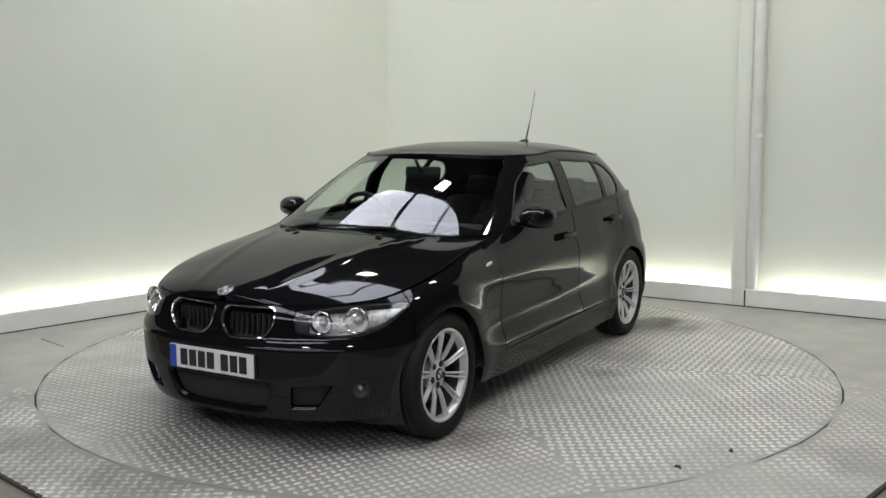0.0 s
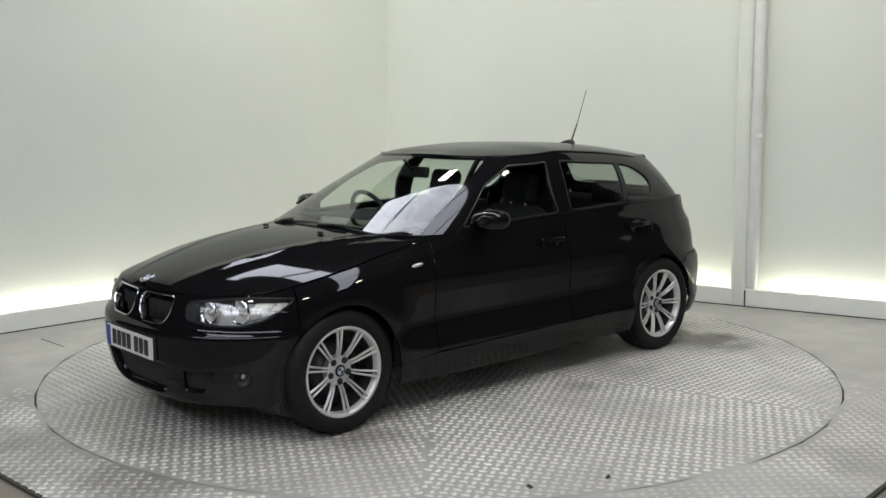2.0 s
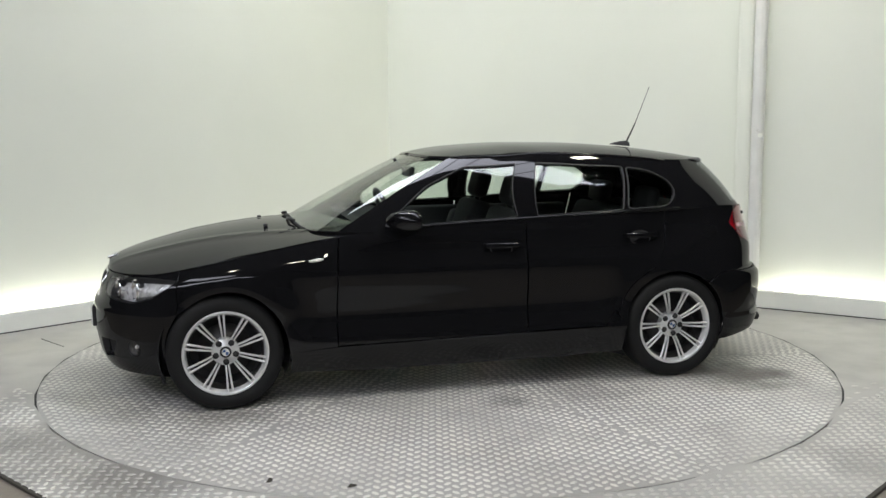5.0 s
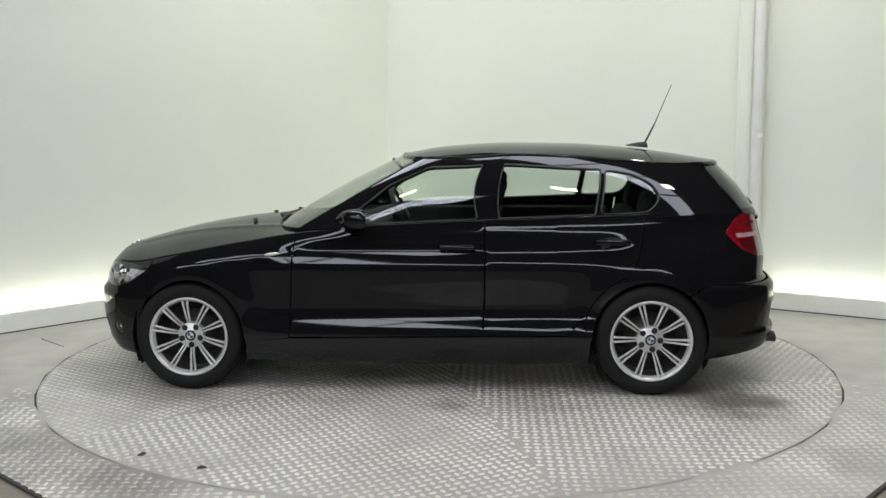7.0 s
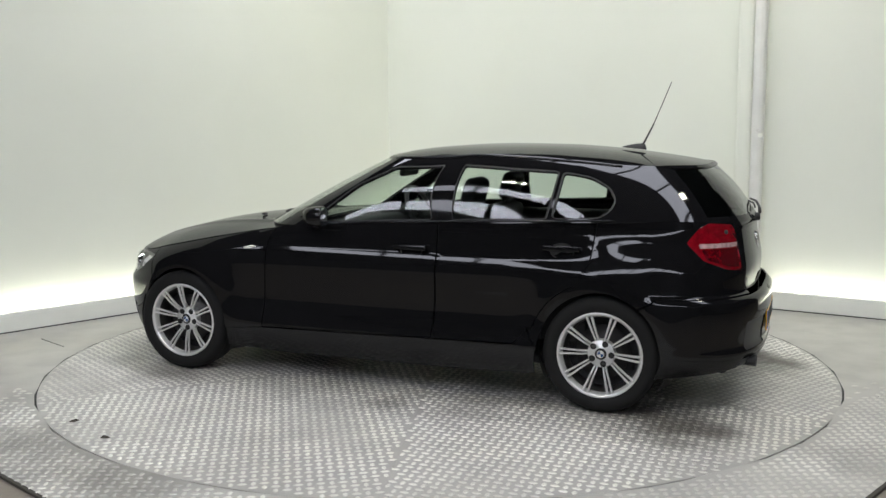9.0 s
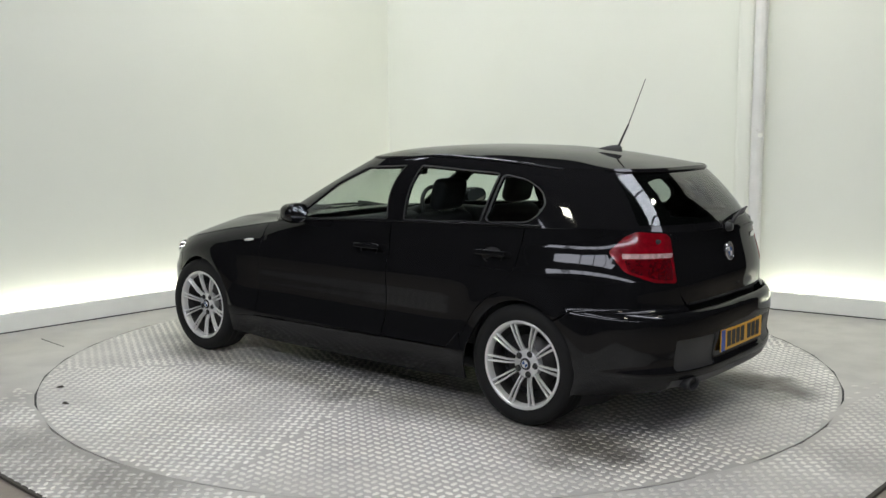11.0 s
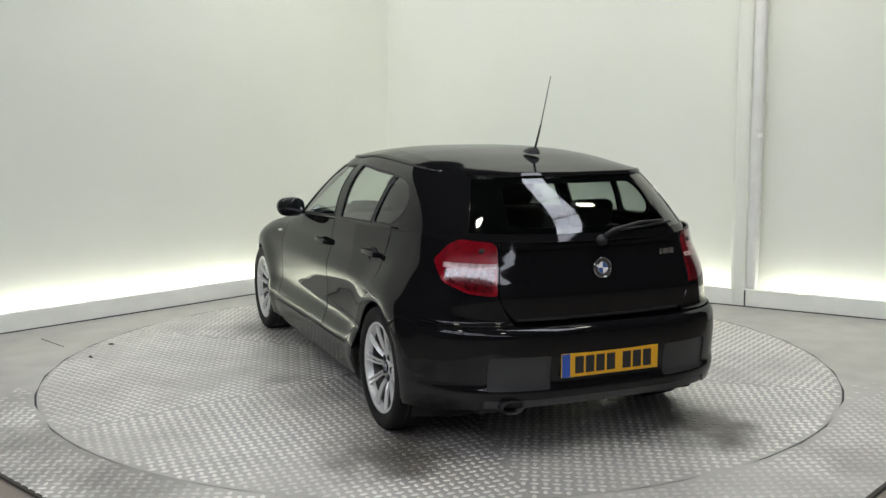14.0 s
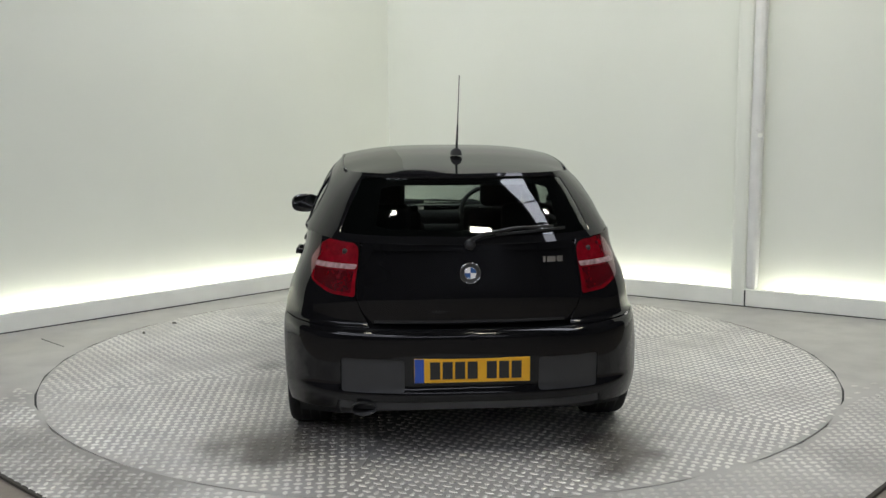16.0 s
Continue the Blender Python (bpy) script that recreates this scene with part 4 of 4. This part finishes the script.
def fittings(car):
    # plates
    m = Matrix.Translation((NOSE_X(0.45) - 0.002, 0, 0.447)) @ Matrix.Rotation(radians(-90), 4, "Z") @ pose(0, 0, 0, 0, 0, 0)
    bm = bmesh.new()
    box_into(bm, m @ pose(0, -0.012, 0), (0.526, 0.03, 0.117), 0.006)
    part("plate_holder", bm, TRIM, car)
    number_plate(car, m @ pose(0, 0.006, 0), WHITEPLATE, "white number plate with dark bars and a blue band")
    m = Matrix.Translation((TAIL_X(0.44) - 0.004, 0, 0.448)) @ Matrix.Rotation(radians(90), 4, "Z")
    number_plate(car, m, YELLOWPLATE, "yellow number plate with dark bars and a blue band")
    # badges
    mb = Matrix.Translation((1.945, 0, 0.761)) @ pose(0, 0, 0, 0, 0, -90) @ pose(0, 0, 0, 66, 0, 0)
    roundel(car, mb, 0.038, "round chrome ringed badge with blue and white quarters")
    mb = Matrix.Translation((TAIL_X(0.873) - 0.001, 0, 0.873)) @ pose(0, 0, 0, 0, 0, 90) @ pose(0, 0, 0, 8, 0, 0)
    roundel(car, mb, 0.047, "round chrome ringed badge with blue and white quarters")
    x = -0.385
    for i, wd in enumerate((0.012, 0.012, 0.028, 0.028)):
        u = u_rear(abs(x))
        p = pt(u, 0.928)
        box("model_mark", Matrix.Translation((p.x - 0.002, -p.y, p.z)) @ pose(0, 0, 0, 0, 0, 6), (0.004, wd, 0.026), CHROME, car, bevel=0.001)
        x -= wd + 0.010
    # tailgate handle line and lamp strip
    patch("tailgate_strip", [(u_rear(0.44), 0.650), (ROUND, 0.650), (ROUND, 0.662), (u_rear(0.44), 0.662)], body, TRIM, car, mirror=1, offset=0.002, lip=0.010)
    patch("tailgate_edge", rounded([(u_rear(0.53), 0.972), (ROUND + 0.0, 0.972), (ROUND + 0.0, 0.988), (u_rear(0.53), 0.988)], 0.001), body, PAINT, car, mirror=1, offset=0.009, lip=0.014)
    # rear wiper, on the foot of the rear window
    def on_glass(y, t, out):
        u = float(np.interp(abs(y), BASE(np.linspace(3, 2, 300))[1], np.linspace(3, 2, 300)))
        p = cabin(np.array([u * US]), np.array([t * TS]))[0]
        return (p[0] - out, math.copysign(p[1], y), p[2] + out * 0.6)
    w = tube("rear_wiper", [on_glass(-0.004, 0.02, 0.03), on_glass(-0.06, 0.08, 0.035), on_glass(-0.22, 0.16, 0.028), on_glass(-0.40, 0.17, 0.02)], 0.010, TRIM, car, "black rear wiper", r_end=0.006)
    lathe("wiper_boss", [(0.0, 0.03), (0.02, 0.028), (0.026, 0.0)], TRIM, w, pose(-2.035, 0, 1.0, 0, 0, 90), 16)
    tube("wiper_blade", [on_glass(-0.12, 0.10, 0.012), on_glass(-0.28, 0.13, 0.012), on_glass(-0.46, 0.15, 0.012)], 0.006, TRIM, w)
    # front wipers and scuttle
    for y0, y1 in ((-0.52, 0.03), (0.04, 0.52)):
        pts = []
        for i in range(7):
            y = y0 + (y1 - y0) * i / 6
            xs, ys = BASE(np.linspace(0, 1, 200))
            x = float(np.interp(abs(y), ys, xs)) - 0.02
            pts.append((x + 0.015, y, 0.962 - 0.05 * (y / 0.6) ** 2 + 0.006 * i / 6))
        w = tube("front_wiper", pts, 0.010, TRIM, car, "black windscreen wiper", r_end=0.006)
        tube("wiper_arm", [(pts[0][0] + 0.02, y0, pts[0][2]), (pts[2][0] + 0.025, pts[2][1], pts[2][2] + 0.012), (pts[3][0] + 0.005, pts[3][1], pts[3][2] + 0.014)], 0.009, TRIM, w)
    for y in (-0.28, 0.28):
        bm = bmesh.new()
        box_into(bm, pose(1.06, y, 0.946), (0.025, 0.035, 0.012), 0.004)
        part("washer_jet", bm, TRIM, car)
    # aerial
    bm = bmesh.new()
    rows = []
    for dx, w_, h in ((0.075, 0.006, 0.004), (0.04, 0.024, 0.016), (0.0, 0.030, 0.028), (-0.045, 0.028, 0.036), (-0.06, 0.022, 0.030), (-0.066, 0.012, 0.01)):
        rows.append([bm.verts.new((-1.34 + dx, w_ * math.cos(a), 1.392 + h * math.sin(a) - (0.075 - dx) * 0.1)) for a in np.linspace(0, math.pi, 9)])
    for a, b in zip(rows, rows[1:]):
        for i in range(8):
            bm.faces.new((a[i], a[i + 1], b[i + 1], b[i]))
    bm.faces.new(rows[-1])
    bmesh.ops.recalc_face_normals(bm, faces=bm.faces)
    an = part("aerial", bm, TRIM, car, "black roof aerial with a slanted whip")
    tube("aerial_stem", [(-1.385, 0, 1.405), (-1.447, 0, 1.53)], 0.0065, TRIM, an, r_end=0.0045)
    tube("aerial_whip", [(-1.447, 0, 1.53), (-1.545, 0, 1.772)], 0.0028, TRIM, an, r_end=0.002)
    # exhaust
    lathe("exhaust_pipe", [(0.030, -0.10), (0.036, 0.02), (0.038, 0.03), (0.033, 0.03), (0.030, -0.08), (0.0, -0.08)], TRIM, car,
          Matrix.Translation((-2.072, 0.485, 0.272)) @ pose(0, 0, 0, 0, 0, 90) @ Matrix.Diagonal((1.55, 1, 0.85, 1)), 28, "oval dark steel exhaust tip")
    # underside
    bm = bmesh.new()
    box_into(bm, pose(0.0, 0, 0.205), (3.3, 1.20, 0.05), 0.02)
    part("underbody", bm, DARKGAP, car)
    bm = bmesh.new()
    box_into(bm, pose(1.80, 0, 0.42), (0.12, 1.1, 0.46), 0.03)
    part("front_structure", bm, DARKGAP, car)


def build_car():
    car = thing("car", "glossy black five-door hatchback with silver alloy wheels, on a steel turntable", "car")
    R = 0.338
    # outlines on the front
    kidney = rounded([(u_front(0.022), 0.705), (u_front(0.335), 0.709), (u_front(0.322), 0.63), (u_front(0.27), 0.567), (u_front(0.08), 0.564), (u_front(0.032), 0.61)], 0.045)
    headlamp = rounded([(u_front(0.42), 0.695), (u_front(0.60), 0.715), (u_side(1.80), 0.722), (u_side(1.62), 0.716), (u_side(1.64), 0.69), (u_side(1.745), 0.615), (u_front(0.68), 0.582), (u_front(0.55), 0.585), (u_front(0.42), 0.605)], 0.03)
    intake = rounded([(0.0 - 0.2, 0.375), (u_front(0.33), 0.375), (u_front(0.29), 0.225), (u_front(0.2), 0.205), (-0.2, 0.205)], 0.03)
    intake_half = [(0.0, 0.375)] + [p for p in intake if p[0] > 0.001] + [(0.0, 0.205)]
    duct = rounded([(u_front(0.42), 0.36), (u_front(0.60), 0.37), (u_front(0.53), 0.25), (u_front(0.41), 0.245)], 0.02)
    fog_u, fog_z = u_front(0.69), 0.335
    fog = [(fog_u + 0.048 * math.cos(a), fog_z + 0.045 * math.sin(a)) for a in np.linspace(0, 2 * math.pi, 19)[:-1]]
    low_f = 0.185
    bump_top = top_line(0, u_side(1.62), 20, 0.004)
    bumper = [(0, low_f)] + [(u, low_f) for u in np.linspace(0.05, u_side(1.64), 18)] + side(arch(AXLE, R, -20, 38, 8)[::1])[1:] + [(u_side(1.62), 0.66)] + bump_top[::-1] + intake_half
    # outlines on the side
    wing_front = [(u_side(1.612), 0.665)] + side(arch(AXLE, R, 39.5, 178, 26)) + [(u_side(0.985), 0.30), (u_side(0.73), 0.325)]
    wing = wing_front + [(u_side(0.728), 0.5), (u_side(0.715), 0.80), (u_side(0.70), float(TOP_Z(u_side(0.70))) - 0.004)] + top_line(u_side(0.72), u_side(1.612), 20, 0.004)
    fdoor = side([(0.723, 0.33), (-0.375, 0.345), (-0.385, 0.6)]) + [(u_side(-0.385), float(TOP_Z(u_side(-0.385))) - 0.003)] + top_line(u_side(-0.37), u_side(0.692), 18, 0.003) + side([(0.707, 0.80), (0.720, 0.5)])
    rdoor = side([(-0.385, 0.345), (-0.86, 0.352), (-0.93, 0.44)] + [p for p in arch(-AXLE, 0.395, 16, 70, 8)] + [(-1.26, 0.80)]) + [(u_side(-1.285), float(TOP_Z(u_side(-1.285))) - 0.003)] + top_line(u_side(-1.27), u_side(-0.395), 16, 0.003) + side([(-0.395, 0.6)])
    skirt = side([(0.982, 0.30), (0.982, 0.19), (0.6, 0.172), (-0.6, 0.172), (-0.975, 0.19), (-0.985, 0.33), (-0.93, 0.43), (-0.862, 0.343), (-0.38, 0.337), (0.73, 0.32)])
    lamp_tail = rounded([(u_rear(0.812), 0.918), (u_rear(0.775), 0.99), (u_rear(0.735), 1.016), (u_rear(0.60), 1.003), (u_rear(0.578), 0.985), (u_rear(0.54), 0.765), (u_rear(0.66), 0.776), (u_rear(0.765), 0.825)], 0.02)
    gate = [(ROUND, 0.645), (u_rear(0.45), 0.65), (u_rear(0.50), 0.70), (u_rear(0.53), 0.76), (u_rear(0.565), 0.99)] + [(u, float(TOP_Z(u)) - 0.003) for u in np.linspace(u_rear(0.55), ROUND, 10)]
    quarter_p = side([(-1.268, 0.80)] + arch(-AXLE, 0.388, 68, 64, 2)) + side(arch(-AXLE, 0.388, 60, 17, 6)) + side([(-0.94, 0.445), (-0.985, 0.325)]) + side(arch(-AXLE, R, 2, 128, 26)) + \
        [(u_side(-1.64), 0.632)] + [(u, 0.634) for u in np.linspace(u_side(-1.75), u_rear(0.46), 12)] + [(u_rear(0.505), 0.70), (u_rear(0.535), 0.76), (u_rear(0.57), 0.99)] + top_line(u_rear(0.58), u_side(-1.292), 22, 0.003)
    rbump = side(arch(-AXLE, R, 130, 205, 14)) + [(u, 0.215 + 0.04 * k / 11) for k, u in enumerate(np.linspace(u_side(-1.68), u_rear(0.62), 12))] + [(u_rear(0.60), 0.30), (ROUND, 0.30)] + [(ROUND, 0.63)] + [(u, 0.629) for u in np.linspace(u_rear(0.46), u_side(-1.65), 16)]
    valance = rounded([(u_rear(0.585), 0.50), (u_rear(0.30), 0.50), (u_rear(0.30), 0.345), (u_rear(0.585), 0.345)], 0.02)
    lower_val = [(u_rear(0.605), 0.258), (u_rear(0.595), 0.297), (ROUND, 0.297), (ROUND, 0.262)]

    patch("front_bumper", bumper, body, PAINT, car, [kidney, headlamp, duct, fog], mirror=1, lip=0.05, label="black painted front bumper")
    patch("bonnet", [(0.03, 0), (u_side(0.55), 0), (u_side(0.55), 0.79), (0.03, 0.79)], bonnet, PAINT, car, mirror=1, step=0.04)
    patch("roof", [(0.02, 0), (3 * US - 0.02, 0), (3 * US - 0.02, 0.55), (0.02, 0.55)], roof, PAINT, car, mirror=1, step=0.04, lip=0.02)
    patch("tailgate", gate, body, PAINT, car, mirror=1, label="black tailgate")
    rb = patch("rear_bumper", rbump, body, PAINT, car, [valance], mirror=1, label="black rear bumper with a dark grey lower insert")
    for s in (1, -1):
        patch("insert", valance, body, GREYTRIM, rb, sides=s, offset=-0.008)
    patch("diffuser", lower_val, body, GREYTRIM, rb, mirror=1, offset=-0.004, lip=0.03)

    # glasshouse
    ws_u = float(np.interp(0.70, BASE(np.linspace(0, 1, 300))[1], np.linspace(0, 1, 300))) * US
    ws_v = float(np.interp(0.50, RAIL(np.linspace(0, 1, 300))[1], np.linspace(0, 1, 300))) * US
    screen = [(0, 0.004), (ws_u, 0.004)] + [(ws_v, TS * 0.955), (ws_v - 0.05, TS * 0.975), (0, TS * 0.975)]
    bk_u = 3 * US - float(np.interp(0.60, BASE(np.linspace(3, 2, 300))[1], np.linspace(0, 1, 300))) * US
    bk_v = 3 * US - float(np.interp(0.47, RAIL(np.linspace(3, 2, 300))[1], np.linspace(0, 1, 300))) * US
    backlight = [(3 * US, TS * 0.10), (bk_u, TS * 0.10), (bk_v, TS * 0.90), (bk_v + 0.06, TS * 0.94), (3 * US, TS * 0.94)]
    w_front = rounded([cab(*p) for p in ((0.43, 0.968), (-0.345, 1.003), (-0.372, 1.297), (-0.06, 1.283), (0.16, 1.185))], 0.02)
    w_rear = rounded([cab(*p) for p in ((-0.475, 1.008), (-1.005, 1.028), (-1.045, 1.272), (-0.50, 1.30))], 0.012)
    w_quarter = rounded([cab(*p) for p in ((-1.045, 1.03), (-1.30, 1.04), (-1.355, 1.085), (-1.37, 1.135), (-1.33, 1.195), (-1.23, 1.245), (-1.08, 1.270))], 0.03)
    shell = [(0, 0), (3 * US, 0), (3 * US, TS * 0.10)] + backlight[1:] + [(3 * US, TS), (0, TS), (0, TS * 0.975)] + screen[1:-1][::-1] + [(0, 0.004)]
    patch("window_frame", shell, cabin, PAINT, car, [w_front, w_rear, w_quarter], mirror=1, lip=0.02, step=0.035, label="black window frames and pillars")
    patch("roof_spoiler", [(3 * US, TS * 0.945), (bk_v + 0.02, TS * 0.945), (bk_v - 0.03, TS * 0.992), (3 * US, TS * 0.992)], cabin, PAINT, car, mirror=1, lip=0.014, offset=0.007, step=0.03, label="black roof spoiler lip")
    patch("windscreen", screen, cabin, WINDOW, car, mirror=1, lip=0, offset=-0.003, step=0.05, label="tinted windscreen")
    patch("rear_window", backlight, cabin, DARKWINDOW, car, mirror=1, lip=0, offset=-0.003, step=0.05, label="tinted rear window")

    frit = backlight + [(3 * US, TS * 0.84), (bk_v + 0.17, TS * 0.84), (bk_v + 0.12, TS * 0.78), (bk_u + 0.14, TS * 0.24), (bk_u + 0.20, TS * 0.19), (3 * US, TS * 0.19)]
    patch("glass_border", frit, cabin, PAINT, car, mirror=1, lip=0, offset=-0.008, step=0.04, label="black printed border of the rear window")

    for s in (1, -1):
        patch("wing", wing, body, PAINT, car, sides=s)
        fd = patch("front_door", fdoor, body, PAINT, car, sides=s)
        rd = patch("rear_door", rdoor, body, PAINT, car, sides=s)
        patch("side_skirt", skirt, body, PAINT, car, sides=s, label="black sculpted side skirt")
        patch("quarter_panel", quarter_p, body, PAINT, car, [lamp_tail], sides=s)
        patch("window", w_front, cabin, WINDOW, fd, lip=0, offset=-0.006, sides=s, step=0.05)
        patch("window", w_rear, cabin, WINDOW, rd, lip=0, offset=-0.006, sides=s, step=0.05)
        patch("quarter_window", w_quarter, cabin, WINDOW, rd, lip=0, offset=-0.006, sides=s, step=0.05)
        for win, holder in ((w_front, fd), (w_rear, rd), (w_quarter, rd)):
            patch("window_seal", grow(win, 0.007), cabin, TRIM, holder, [win], sides=s, offset=0.002, lip=0.006, step=0.04, label="satin black window seal")
        for nm, t0, t1, u0, u1, r, out in (("roof_moulding", 0.985, 0.965, 0.62, 2.42, 0.009, 0.0), ("waist_moulding", 0.03, 0.03, 0.80, 2.30, 0.007, 0.001)):
            us = np.linspace(u0, u1, 30)
            p = cabin(us * US, np.linspace(t0, t1, 30) * TS)
            tube(nm, [(q[0], s * (q[1] + out), q[2]) for q in p], r, PAINT, car, r_end=r * 0.8)
        tail_lamp(car, lamp_tail, s)
        head_lamp(car, headlamp, s)
        front_bits(car, s, kidney, duct, fog, fog_u, fog_z)
        for d, hx, hz in ((fd, -0.235, 0.825), (rd, -1.11, 0.858)):
            door_handle(d, hx, hz, s)
        door_mirror(car, s)
        # arch liners and lips
        for ax in (AXLE, -AXLE):
            lathe("wheel_arch", [(0.350, 0.80 * s), (0.385, 0.60 * s), (0.385, 0.45 * s), (0.1, 0.45 * s)], TRIM, car, pose(ax, 0, HUB, 0, 30, 0), 32, sweep=240)
        bm = bmesh.new()
        box_into(bm, pose(AXLE + 0.333, 0.70 * s, 0.176, 0, 12, 0), (0.014, 0.15, 0.055), 0.005)
        part("wheel_spat", bm, TRIM, car, "small black plastic air flap")
    patch("intake_grille", intake_half, body, DARKGAP, car, mirror=1, offset=-0.045, lip=0, label="black mesh lower intake")
    return car


def wheels(car):
    w = new("wheel")
    w.parent = car
    tagged(w, "silver ten double-spoke alloy wheel with a black tyre")
    wheel_parts(w)
    w.matrix_local = pose(AXLE, 0.752, HUB)
    for x, y, rz, ry in ((-AXLE, 0.758, 0, 11), (AXLE, -0.752, 180, 23), (-AXLE, -0.758, 180, 4)):
        copy_thing(w, pose(x, y, HUB, 0, ry, rz))


car = build_car()
fittings(car)
wheels(car)
cabin_inside(car)
dirt("dirt_scrap", table, 1.271, 1.975, 0.03, 60)
dirt("dirt_scrap", table, 0.93, 2.13, 0.028, 20)


def motions():
    rows_t = [(t, pose(0, 0, 0, 0, 0, a)) for t, a in TURN]
    walk(table, rows_t)
    walk(car, [(t, m @ pose(CAR_X, CAR_Y, 0)) for t, m in rows_t])


motions()
